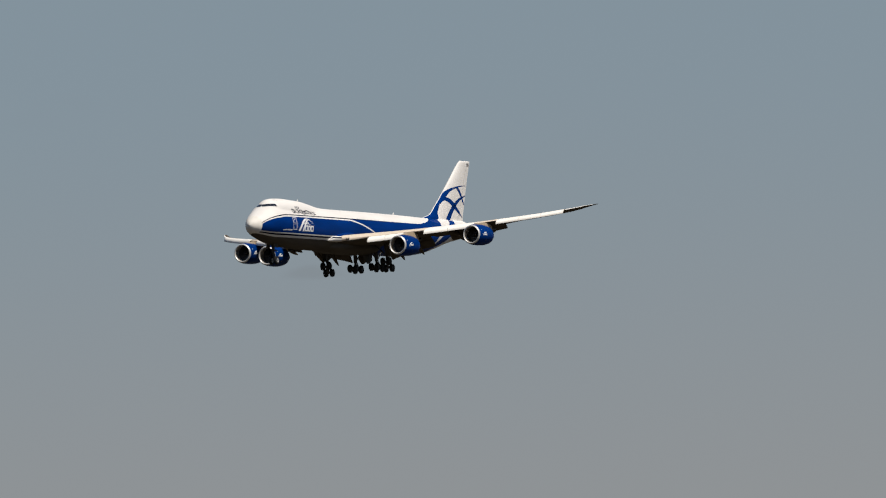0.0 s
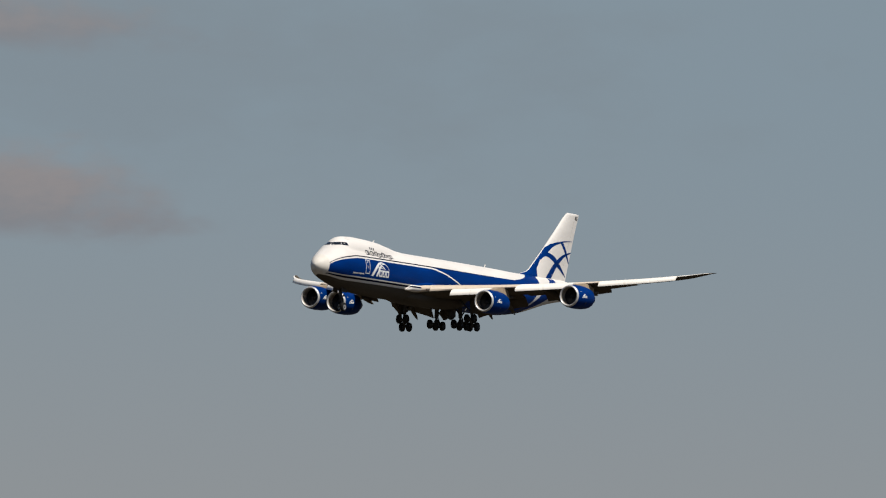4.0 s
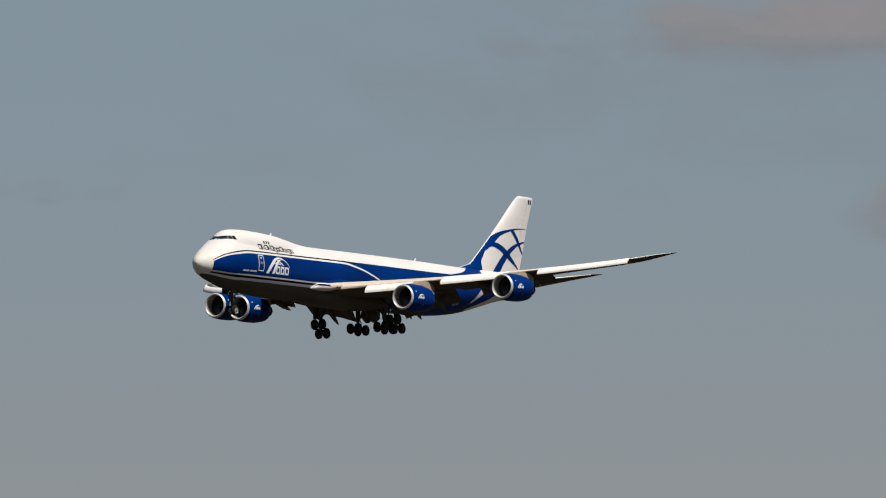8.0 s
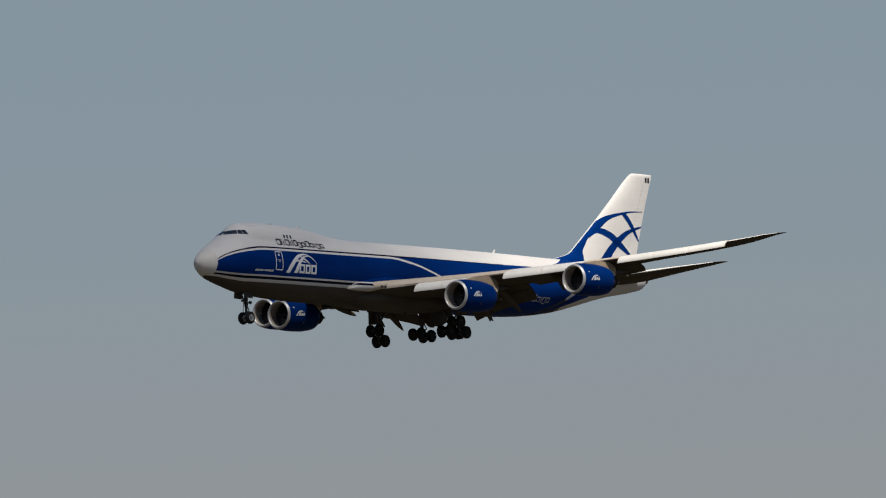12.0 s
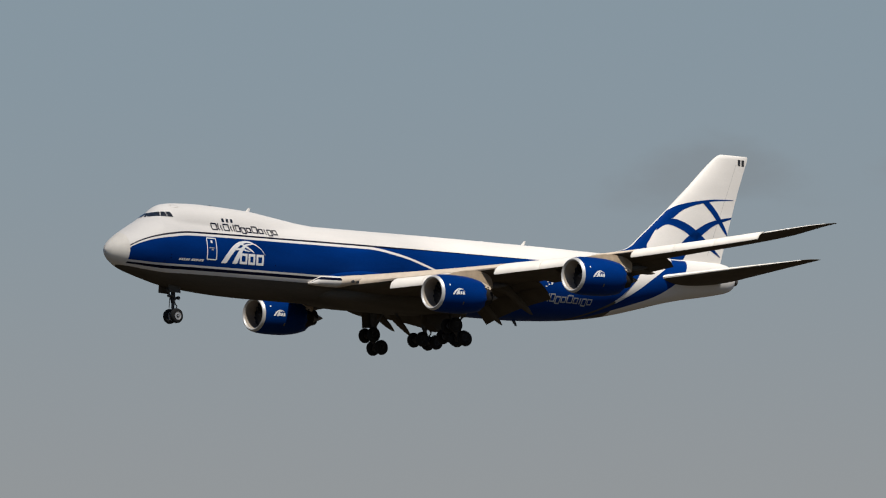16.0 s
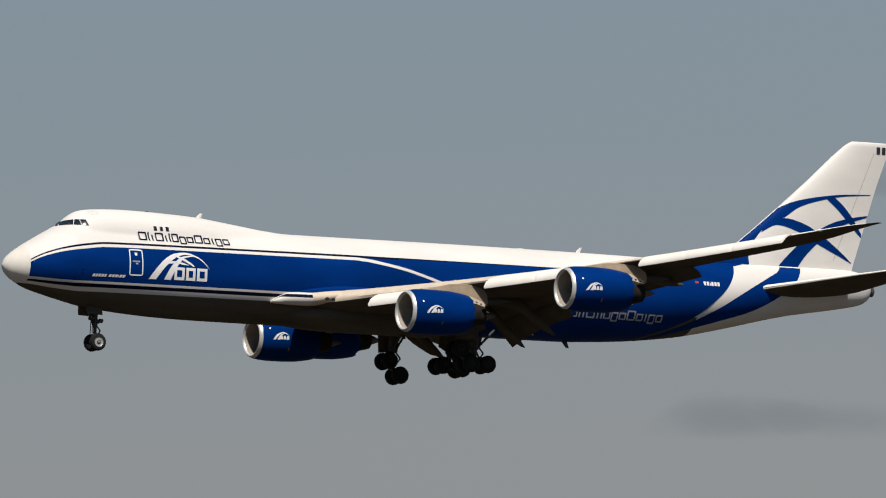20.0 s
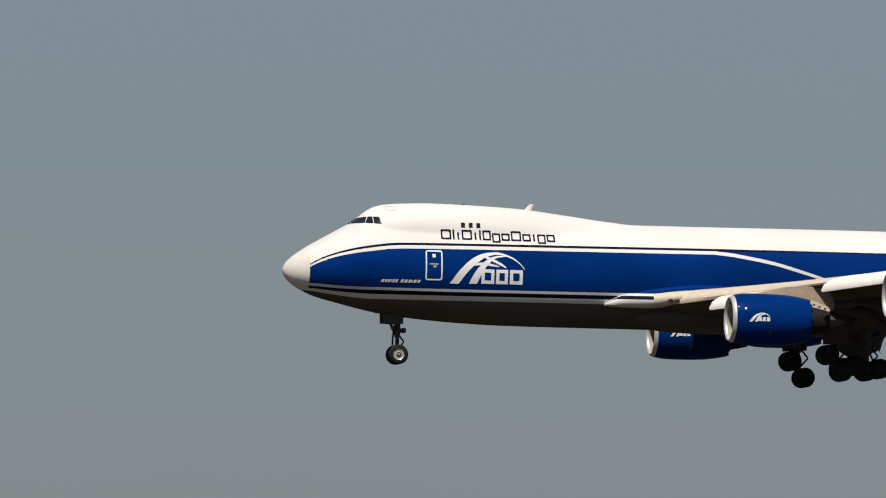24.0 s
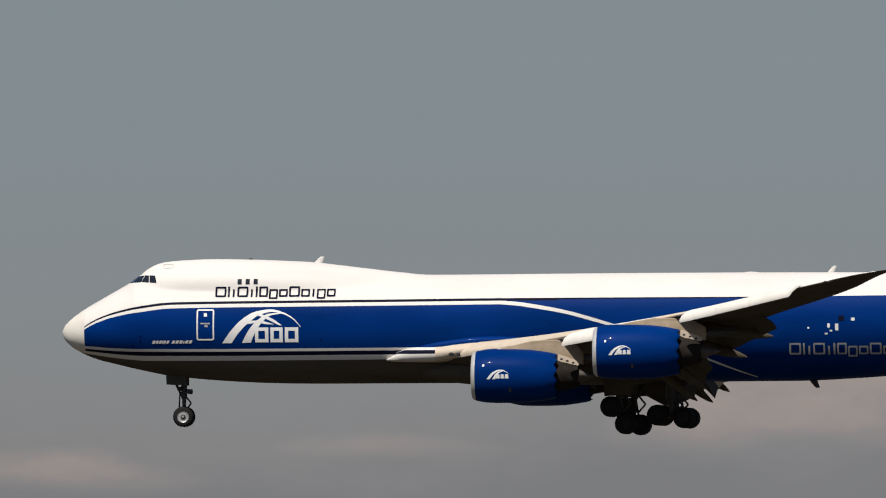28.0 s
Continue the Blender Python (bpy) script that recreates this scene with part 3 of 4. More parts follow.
def build_hull_details():
    # crew door
    frame_line("door_outline", 8.77, 9.87, -0.60, 1.32, 0.09, PALE, hull, "white rounded outline of the crew door", sides=(-1, 1))
    for a, b, c, d, mat in ((9.22, 9.42, 0.86, 1.08, PALE), (9.02, 9.6, 0.40, 0.48, PALE_DIM), (9.27, 9.47, 0.22, 0.34, PALE_DIM)):
        painted("door_mark", [(a, d), (b, d)], [(a, c), (b, c)], mat, hull, n=3, m=3, lift=0.02)
    # three small upper windows
    for s in (11.36, 11.86, 12.36):
        painted("upper_window", [(s - 0.13, 3.2), (s + 0.13, 3.2)], [(s - 0.13, 2.87), (s + 0.13, 2.87)], GLASS, hull, n=4, m=4, lift=0.014)
    # cockpit glazing: panes with posts between them
    panes = [((4.30, 3.0), (4.68, 3.38), (5.28, 3.46), (5.10, 3.05)), ((5.14, 3.05), (5.33, 3.46), (5.58, 3.46), (5.62, 3.03)), ((5.67, 3.03), (5.63, 3.46), (6.0, 3.44), (6.12, 3.0))]
    for k, (a, b, c, d) in enumerate(panes):
        painted("cockpit_window", [b, c], [a, d], GLASS, hull, n=10, m=8, lift=0.03)
    # front windscreens, from the centre post outwards
    for side in (-1, 1):
        verts = []
        for i in range(7):
            u = i / 6
            for j in range(5):
                v = j / 4
                s = 4.2 + 0.46 * v + 0.05 * u
                pt = section(s)
                lim = phi_of(pt, 2.97 + 0.40 * v)
                y, z = pt(0.06 + (lim - 0.08) * u)
                verts.append((s - 0.025, side * y, z + 0.025))
        part("windscreen", verts, grid_faces(7, 5), GLASS, hull)
    # blade aerials and bumps on the crown and under the belly
    for s, h, c in ((16.0, 0.42, 0.5), (47.9, 0.45, 0.42)):
        z = CROWN(s) - 0.05
        rings = [[(s + c * k * dx + k2, dy * 0.05 * k, z + hh) for dx, dy in ((-0.5, 0), (-0.2, 1), (0.3, 0.8), (0.5, 0), (0.3, -0.8), (-0.2, -1))]
                 for hh, k, k2 in ((0, 1, 0), (h * 0.5, 0.8, 0.14), (h, 0.5, 0.3))]
        loft("blade_aerial", rings, WHITE, hull)
    for s in (46.8, 33.0):
        z = KEEL(s) + 0.05
        rings = [[(s + 0.5 * k * dx + k2, dy * 0.05 * k, z - hh) for dx, dy in ((-0.5, 0), (-0.2, 1), (0.3, 0.8), (0.5, 0), (0.3, -0.8), (-0.2, -1))]
                 for hh, k, k2 in ((0, 1, 0), (0.25, 0.8, 0.14), (0.5, 0.5, 0.3))]
        loft("belly_aerial", rings, BLACK, hull)
    for s, l, h, mat in ((43.0, 1.15, 0.08, WHITE), (11.8, 0.3, 0.12, BLACK)):
        rings = []
        for u in np.linspace(0, 1, 9):
            k = math.sin(math.pi * min(max(u, 0.02), 0.98)) ** 0.6
            rings.append([(s + (u - 0.5) * l, 0.22 * k * math.cos(t), CROWN(s) - 0.03 + h * k * math.sin(t)) for t in np.linspace(0, math.pi, 9)])
        loft("crown_fairing", rings, mat, hull, closed=True)
    # probes and vents near the nose, service marks aft of the wing
    for s, z in ((5.2, -0.35), (5.2, -0.62), (16.5, -0.62), (4.7, -0.9)):
        painted("static_port", [(s - 0.045, z + 0.045), (s + 0.045, z + 0.045)], [(s - 0.045, z - 0.045), (s + 0.045, z - 0.045)], NAVY, hull, n=3, m=3, lift=0.016)
    for s, z, a, b in ((46.75, -0.02, 0.12, 0.12), (48.0, 0.12, 0.16, 0.26), (48.5, 0.02, 0.2, 0.42), (49.5, 0.5, 0.22, 0.18), (48.15, -0.2, 0.16, 0.1), (47.85, -0.38, 0.18, 0.1)):
        painted("service_mark", [(s - a / 2, z + b / 2), (s + a / 2, z + b / 2)], [(s - a / 2, z - b / 2), (s + a / 2, z - b / 2)], PALE, hull, n=3, m=3, lift=0.016)
    painted("grey_patch", [(48.6, 0.72), (48.95, 0.72)], [(48.6, 0.4), (48.95, 0.4)], NAVY, hull, n=3, m=3, lift=0.016)
    # crew hatch on the crown and thin seams of the cargo door behind the wing
    frame_line("crown_hatch", 6.44, 7.12, 3.9, 4.16, 0.014, DUCT, hull, "thin outline of the crown hatch", sides=(-1, 1))
    # tail cone outlet
    spun("tail_outlet", [(0.0, 0.42), (0.25, 0.40), (0.3, 0.34), (0.1, 0.30), (-0.1, 0.05)], (73.1, 0, 1.9), HOT, hull, n=20)


build_hull_details()


# ---- wings ----
def airfoil(n=17, camber=0.018):
    """A loop of (x, z) for unit chord and unit thickness ratio, from the trailing edge over the top."""
    xs = [(1 - math.cos(math.pi * i / (n - 1))) / 2 for i in range(n)]
    t = [5 * (0.2969 * math.sqrt(x) - 0.126 * x - 0.3516 * x * x + 0.2843 * x ** 3 - 0.1016 * x ** 4) for x in xs]
    upper = [(x, k) for x, k in zip(xs, t)][::-1]
    lower = [(x, -k) for x, k in zip(xs, t)][1:-1]
    return upper, lower


def foil_ring(le, chord, thick, twist, n=17, camber=0.02, axis=None):
    """An airfoil loop in the plane y = const (or along an axis for the fin), nose at le."""
    up, low = airfoil(n)
    ring = []
    ct, st = math.cos(twist), math.sin(twist)
    for x, k in up + low:
        z = k * thick * chord + camber * chord * 4 * x * (1 - x)
        x = x * chord
        ring.append((le[0] + x * ct + z * st, le[1], le[2] - x * st + z * ct))
    return ring


LE_S = curve([(0, 21.6), (3.3, 24.5), (6, 27.2), (13.5, 33.2), (22.5, 41.2), (30.7, 48.2), (31.8, 49.7), (33.0, 51.75), (33.8, 53.7)])
TE_S = curve([(0, 39.0), (3.3, 39.0), (8, 39.7), (12.5, 41.1), (22.5, 46.3), (30.7, 51.4), (33.0, 53.2), (33.8, 54.1)])
WING_Z = curve([(0, -1.75), (3.3, -1.6), (6, -1.28), (13.5, -0.5), (22.5, 0.72), (30.7, 2.02), (33.8, 2.98)])
THICK = curve([(0, 0.125), (6, 0.115), (13.5, 0.1), (24, 0.09), (33.8, 0.08)])


def wing_point(y, x, top=True):
    """Height of the wing's skin at span y and chord fraction x."""
    c = TE_S(y) - LE_S(y)
    t = 5 * (0.2969 * math.sqrt(x) - 0.126 * x - 0.3516 * x * x + 0.2843 * x ** 3 - 0.1016 * x ** 4) * THICK(y) * c
    z = 0.02 * c * 4 * x * (1 - x) - x * c * math.sin(radians(1.5))
    return WING_Z(y) + z + (t if top else -t)


def build_wing(side):
    ys = [1.5, *np.arange(2.5, 30.6, 0.5), 30.7, 31.0, 31.3, 31.55, 31.8, 32.1, 32.4, 32.7, 33.0, 33.25, 33.5, 33.8]
    rings = []
    for y in ys:
        c = TE_S(y) - LE_S(y)
        rings.append(foil_ring((LE_S(y), side * y, WING_Z(y)), c, THICK(y), radians(1.5), n=19))
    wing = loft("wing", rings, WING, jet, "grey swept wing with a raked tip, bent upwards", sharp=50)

    def slat(y0, y1, n=10):
        rs = []
        for y in np.linspace(y0, y1, n):
            k = 1.15 - 0.012 * y
            s0, z0 = LE_S(y), WING_Z(y) - (0.2 if y1 < 11 else 0.0)
            line = [(0.10, 0.16), (-0.12, 0.13), (-0.42, 0.0), (-0.72, -0.24), (-0.90, -0.60), (-0.86, -0.74), (-0.72, -0.62), (-0.52, -0.32), (-0.24, -0.10), (-0.02, 0.05), (0.10, 0.12)]
            rs.append([(s0 + a * k, side * y, z0 + b * k) for a, b in line])
        loft("slat", rs, SLATM, wing, "pale drooped leading-edge slat", sharp=50)

    for a, b in ((6.5, 8.6), (8.64, 10.8), (13.6, 16.5), (16.54, 19.6), (22.4, 25.2), (25.24, 28.0), (28.04, 30.7)):
        slat(a, b)
    # flaps in two slotted elements, well down
    def flap(y0, y1, back, drop, chord, angle, name, n=5):
        rs = []
        for y in np.linspace(y0, y1, n):
            c = (TE_S(y) - LE_S(y)) * chord
            rs.append(foil_ring((TE_S(y) + back * c, side * y, wing_point(y, 0.98) - drop * c), c, 0.13, radians(angle), n=13, camber=0.04))
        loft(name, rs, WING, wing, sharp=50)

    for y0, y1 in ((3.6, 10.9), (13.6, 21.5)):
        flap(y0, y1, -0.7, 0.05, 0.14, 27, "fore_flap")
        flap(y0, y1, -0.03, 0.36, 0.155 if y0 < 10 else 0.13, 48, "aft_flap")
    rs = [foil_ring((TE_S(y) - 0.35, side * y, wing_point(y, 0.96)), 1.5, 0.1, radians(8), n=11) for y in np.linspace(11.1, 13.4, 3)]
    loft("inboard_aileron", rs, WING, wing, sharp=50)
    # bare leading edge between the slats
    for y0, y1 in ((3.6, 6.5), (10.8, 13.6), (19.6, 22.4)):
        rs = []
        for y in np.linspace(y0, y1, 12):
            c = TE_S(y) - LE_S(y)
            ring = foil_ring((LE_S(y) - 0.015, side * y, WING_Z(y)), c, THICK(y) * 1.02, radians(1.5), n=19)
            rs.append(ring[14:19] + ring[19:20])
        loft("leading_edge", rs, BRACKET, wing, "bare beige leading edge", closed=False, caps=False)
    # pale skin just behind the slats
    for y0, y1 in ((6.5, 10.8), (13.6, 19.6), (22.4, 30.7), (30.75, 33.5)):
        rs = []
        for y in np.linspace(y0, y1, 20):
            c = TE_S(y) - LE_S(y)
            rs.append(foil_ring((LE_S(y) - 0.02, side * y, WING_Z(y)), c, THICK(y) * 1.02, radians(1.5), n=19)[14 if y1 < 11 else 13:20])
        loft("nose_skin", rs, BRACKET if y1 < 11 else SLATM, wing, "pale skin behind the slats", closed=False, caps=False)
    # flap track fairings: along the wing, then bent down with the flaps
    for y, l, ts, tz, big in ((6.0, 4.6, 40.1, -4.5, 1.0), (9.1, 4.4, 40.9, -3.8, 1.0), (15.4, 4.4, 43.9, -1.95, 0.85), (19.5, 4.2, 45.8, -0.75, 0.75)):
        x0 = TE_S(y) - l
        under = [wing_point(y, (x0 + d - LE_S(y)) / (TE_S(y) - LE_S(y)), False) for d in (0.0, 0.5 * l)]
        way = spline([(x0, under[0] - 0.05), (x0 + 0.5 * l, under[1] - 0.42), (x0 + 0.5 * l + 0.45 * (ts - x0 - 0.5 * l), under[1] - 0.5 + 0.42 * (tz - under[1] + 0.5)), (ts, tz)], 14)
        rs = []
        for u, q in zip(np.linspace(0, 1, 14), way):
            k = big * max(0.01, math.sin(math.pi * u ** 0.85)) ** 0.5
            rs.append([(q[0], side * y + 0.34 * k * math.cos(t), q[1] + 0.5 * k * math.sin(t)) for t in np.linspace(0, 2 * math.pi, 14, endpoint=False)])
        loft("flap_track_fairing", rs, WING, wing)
    # tip lamp
    y = 31.9
    c = (LE_S(y) + 0.05, side * y, WING_Z(y) + 0.02)
    rs = [[(c[0] + dx, c[1] + r * math.sin(t), c[2] + r * math.cos(t) * 0.7) for t in np.linspace(0, 2 * math.pi, 12, endpoint=False)] for dx, r in ((0.3, 0.11), (0.0, 0.12), (-0.1, 0.09), (-0.14, 0.02))]
    loft("tip_lamp", rs, PALE, wing, "white wing-tip lamp glass")
    return wing


WINGS = {side: build_wing(side) for side in (-1, 1)}


def build_root_fairing(side):
    # low blue bulge along the top of the root
    top = curve([(22.3, -1.2), (22.8, -0.98), (24.7, -0.62), (26.8, -0.42), (28.2, -0.45), (29.3, -0.57), (31, -0.66), (34, -0.85), (38, -1.3)])
    rings = []
    for s in np.linspace(22.3, 38, 24):
        k = math.sin(math.pi * (0.05 + 0.92 * (s - 22.3) / 15.7)) ** 0.5
        rings.append([(s, side * (3.05 + 0.42 * k * math.cos(t)), top(s) - 0.3 + 0.3 * math.sin(t)) for t in np.linspace(0, 2 * math.pi, 16, endpoint=False)])
    loft("root_fairing", rings, BLUE, WINGS[side], "blue fairing above the wing root")
    # glove ahead of the wing: striped like the hull in front, bare beige behind
    high = curve([(20.6, -1.8), (21.0, -1.55), (21.9, -1.15), (22.6, -1.06), (23.66, -1.05), (24.7, -0.92), (26, -0.78), (28, -0.68)])
    low = curve([(20.6, -1.92), (21, -1.98), (23.66, -2.02), (25.0, -1.86), (26, -1.68), (27, -1.5), (28, -1.35)])
    reach = curve([(20.6, 0.16), (21.2, 0.34), (22.2, 0.48), (23.66, 0.72), (25.2, 1.15), (26.2, 1.3), (27, 1.1), (28, 0.6)])
    rings, index = [], []
    stations = [20.6, 20.75, 21.0, 21.3, 21.7, 22.2, 22.8, 23.3, 23.66, 24.1, 24.6, 25.2, 25.8, 26.4, 27.0, 28.0]
    for s in stations:
        h, l, w = high(s), low(s), reach(s)
        cuts = [h, min(-1.27, h - 0.02), min(-1.51, h - 0.04), l]
        zs = []
        for a, b in zip(cuts, cuts[1:]):
            zs += list(np.linspace(a, b, 5)[:-1])
        zs.append(l)
        c, b = (h + l) / 2, (h - l) / 2
        rings.append([(s, side * (2.95 + w * max(0.0, 1 - ((z - c) / b) ** 2) ** 0.4), z) for z in zs] + [(s, side * 2.7, l), (s, side * 2.7, h)])
    n = len(rings[0])
    for s in stations[:-1]:
        for q in range(n):
            index.append(2 if s >= 23.6 else (1 if 4 <= q < 8 else 0))
    loft("root_glove", rings, [WHITE, NAVY, BRACKET], WINGS[side], "striped and beige glove ahead of the wing root", index=index + [0, 2])
    for s, z in ((24.7, -1.53), (25.22, -1.53)):
        h, l, w = high(s), low(s), reach(s)
        y = 2.95 + w * (1 - ((z - (h + l) / 2) / ((h - l) / 2)) ** 2) ** 0.4
        ring = [[(s - 0.10 * d + r * math.cos(t), side * (y + d), z + 0.62 * r * math.sin(t)) for t in np.linspace(0, 2 * math.pi, 14, endpoint=False)] for d, r in ((-0.12, 0.2), (0.03, 0.17), (0.05, 0.08))]
        loft("landing_light", ring, BLACK, WINGS[side], "dark landing light glass")


for side in (-1, 1):
    build_root_fairing(side)


def build_fairing():
    """The bulge that joins the wings to the belly."""
    rings = []
    grow = curve([(22.0, 0.02), (23.5, 0.45), (26, 0.9), (28, 1.0), (35.5, 1.0), (37.5, 0.6), (39.2, 0.2), (40.2, 0.02)])
    for s in np.linspace(22.0, 40.2, 34):
        k = grow(s)
        w, top, low = 1.0 + 2.25 * k ** 0.6, -2.2 + 0.8 * k, -2.9 - 0.55 * k
        c, b = (top + low) / 2, (top - low) / 2
        ring = []
        for t in np.linspace(0, 2 * math.pi, 36, endpoint=False):
            cy, sz = math.cos(t), math.sin(t)
            ring.append((s, w * math.copysign(abs(cy) ** 0.7, cy), c + b * math.copysign(abs(sz) ** 0.8, sz)))
        rings.append(ring)
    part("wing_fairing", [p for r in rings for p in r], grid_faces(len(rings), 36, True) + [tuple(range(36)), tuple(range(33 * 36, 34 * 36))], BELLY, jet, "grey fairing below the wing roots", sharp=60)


build_fairing()


# ---- engines ----
def build_engine(side, y, lip, zc):
    o = (lip, side * y, zc)
    R = 1.66
    outer = [(0.14, 1.47), (0.36, 1.545), (0.8, 1.625), (1.5, R), (2.6, R), (3.6, 1.62), (4.5, 1.50), (5.1, 1.38)]
    n = 48
    verts, faces, index = [], [], []
    for x, r in outer:
        verts += [(o[0] + x, o[1] + r * math.sin(t), o[2] + r * math.cos(t)) for t in np.linspace(0, 2 * math.pi, n, endpoint=False)]
    # saw-toothed trailing edge of the fan cowl
    verts += [(o[0] + 5.1 + (0.17 if i % 4 == 2 else (0.085 if i % 2 else 0.0)), o[1] + 1.32 * math.sin(t), o[2] + 1.32 * math.cos(t)) for i, t in enumerate(np.linspace(0, 2 * math.pi, n, endpoint=False))]
    faces = grid_faces(len(outer) + 1, n, True)
    base = len(verts)
    verts += [(o[0] + 4.4, o[1] + 1.3 * math.sin(t), o[2] + 1.3 * math.cos(t)) for t in np.linspace(0, 2 * math.pi, n, endpoint=False)]
    faces += [(base - n + i, base - n + (i + 1) % n, base + (i + 1) % n, base + i) for i in range(n)]
    eng = part("engine", verts, faces, BLUE, jet, "blue engine nacelle with a bare metal lip", sharp=60)
    spun("intake_lip", [(0.25, 1.522), (0.13, 1.475), (0.04, 1.415), (0.0, 1.36), (0.025, 1.305), (0.09, 1.265), (0.18, 1.24)], o, STEEL, eng, "bare metal intake lip", n=48)
    spun("intake_duct", [(0.18, 1.24), (0.4, 1.235), (0.7, 1.25), (1.25, 1.33), (1.5, 1.335)], o, DUCT, eng, "pale intake lining", n=40)
    # fan: spinner and blades
    spun("spinner", [(0.75, 0.01), (0.85, 0.10), (1.05, 0.24), (1.3, 0.36), (1.5, 0.42)], o, BLADE, eng, n=20)
    fv, ff = [], []
    for k in range(18):
        a = 2 * math.pi * k / 18
        i = len(fv)
        for r, tw, w in ((0.36, 0.5, 0.2), (0.85, 0.8, 0.27), (1.31, 1.05, 0.3)):
            for d, e in ((-1, 0.0), (1, 0.0), (1, 0.03), (-1, 0.03)):
                ang = a + d * w * math.sin(tw) / max(r, 0.5) * 0.75
                fv.append((o[0] + 1.38 + d * w * math.cos(tw) * 0.5 + e, o[1] + r * math.sin(ang), o[2] + r * math.cos(ang)))
        for j in range(2):
            b = i + j * 4
            ff += [(b + q, b + (q + 1) % 4, b + 4 + (q + 1) % 4, b + 4 + q) for q in range(4)]
    part("fan", fv, ff, BLADE, eng, "dark wide-chord fan blades", smooth=False)
    spun("fan_backing", [(1.62, 1.335), (1.63, 0.02)], o, BLACK, eng, n=32)
    # core cowl, nozzle and plug
    spun("core_cowl", [(4.2, 1.0), (5.0, 0.98), (5.8, 0.86), (6.5, 0.70), (6.52, 0.64), (6.2, 0.62)], o, CORE, eng, "dark grey core cowl", n=32)
    spun("exhaust_plug", [(5.9, 0.5), (6.4, 0.46), (6.9, 0.32), (7.4, 0.14), (7.65, 0.02)], o, HOT, eng, "burnt exhaust plug", n=24)
    # pylon up to the wing: a slab with rounded edges
    top = WING_Z(y) - zc
    outline = [(0.9, 1.50), (2.2, 1.78), (3.6, 0.55 * top + 0.86), (4.6, top - 0.1), (5.6, top - 0.14), (6.2, top - 0.3), (6.55, top - 0.5), (6.78, 1.45), (6.84, 1.05), (6.78, 0.66), (6.3, 0.74), (5.3, 1.1), (4.0, 1.25), (0.9, 1.36)]
    cx, cz = sum(p[0] for p in outline) / len(outline), sum(p[1] for p in outline) / len(outline)
    rings = [[(lip + cx + (a - cx) * k, side * y + w, zc + cz + (b - cz) * k) for a, b in outline] for w, k in ((-0.32, 0.93), (-0.30, 0.98), (-0.24, 1.0), (0.24, 1.0), (0.30, 0.98), (0.32, 0.93))]
    loft("pylon", rings, TAN, eng, "bare beige pylon", sharp=30)
    for d in (-1, 1):
        # pale bracket with three round holes along the pylon's lower edge
        edge = [(5.1, 1.22), (5.35, 1.3), (6.4, 0.92), (6.58, 0.76), (6.5, 0.58), (6.2, 0.58), (5.15, 0.96)]
        rings = [[(lip + a, side * y + d * w, zc + b) for a, b in edge] for w in (0.30, 0.36)]
        loft("bracket", rings, BRACKET, eng, "pale bracket with holes", sharp=30)
        for u in (0.2, 0.5, 0.8):
            c = (lip + 5.25 + 1.2 * u, side * y + d * 0.355, zc + 1.08 - 0.38 * u)
            rings = [[(c[0] + r * math.cos(t), c[1] + d * e, c[2] + 0.7 * r * math.sin(t)) for t in np.linspace(0, 2 * math.pi, 10, endpoint=False)] for e, r in ((0, 0.09), (0.012, 0.085))]
            loft("bracket_hole", rings, BLACK, eng)
    # lower fairing of the pylon behind the nozzle
    rings = []
    for u in np.linspace(0, 1, 8):
        k = max(0.05, math.sin(math.pi * (0.15 + 0.82 * u)) ** 0.7)
        rings.append([(lip + 5.6 + 3.2 * u, side * y + 0.22 * k * math.cos(t), zc + 0.95 + 0.25 * u + 0.26 * k * math.sin(t)) for t in np.linspace(0, 2 * math.pi, 12, endpoint=False)])
    loft("pylon_tail", rings, STRUTM, eng, "grey heat shield fairing")
    # small emblem on both sides
    def skin(s, z, sd, lift):
        r = curve([(lip + a, b) for a, b in outer])(s) + lift
        dz = max(-r * 0.98, min(r * 0.98, z - zc))
        return (s, side * y + sd * math.sqrt(r * r - dz * dz), z)
    e0, ez = lip + 1.0, zc - 0.22
    sc = 0.285
    arches = [([(10.36, -0.78), (11.65, 0.72), (13.4, 1.3), (14.9, 0.66), (15.27, 0.2)], [(11.05, -0.78), (12.1, 0.45), (13.45, 1.08), (14.85, 0.56), (15.25, 0.19)]),
              ([(11.6, -0.76), (12.6, 0.66), (14.1, 1.1)], [(12.25, -0.76), (12.85, 0.38), (14.1, 1.0)])]
    for sd in (-1, 1):
        for a, b in arches:
            f = lambda p: (e0 + (p[0] - 10.36) * sc, ez + (p[1] + 0.78) * sc)
            painted("nacelle_arch", [f(p) for p in a], [f(p) for p in b], PALE, eng, n=10, m=2, surface=skin, sides=(sd,))
        for a, b in ((12.42, 13.26), (13.38, 14.15), (14.28, 15.12)):
            f = lambda p: (e0 + (p[0] - 10.36) * sc, ez + (p[1] + 0.78) * sc)
            painted("nacelle_block", [f((a + 0.1, 0.3)), f((b - 0.1, 0.3))], [f((a, -0.62)), f((b, -0.62))], PALE, eng, n=3, m=3, surface=skin, sides=(sd,))
        painted("nacelle_mark", [(lip + 2.35, zc - 0.75), (lip + 2.5, zc - 0.75)], [(lip + 2.35, zc - 1.0), (lip + 2.5, zc - 1.0)], HOT, eng, n=3, m=3, surface=skin, sides=(sd,))
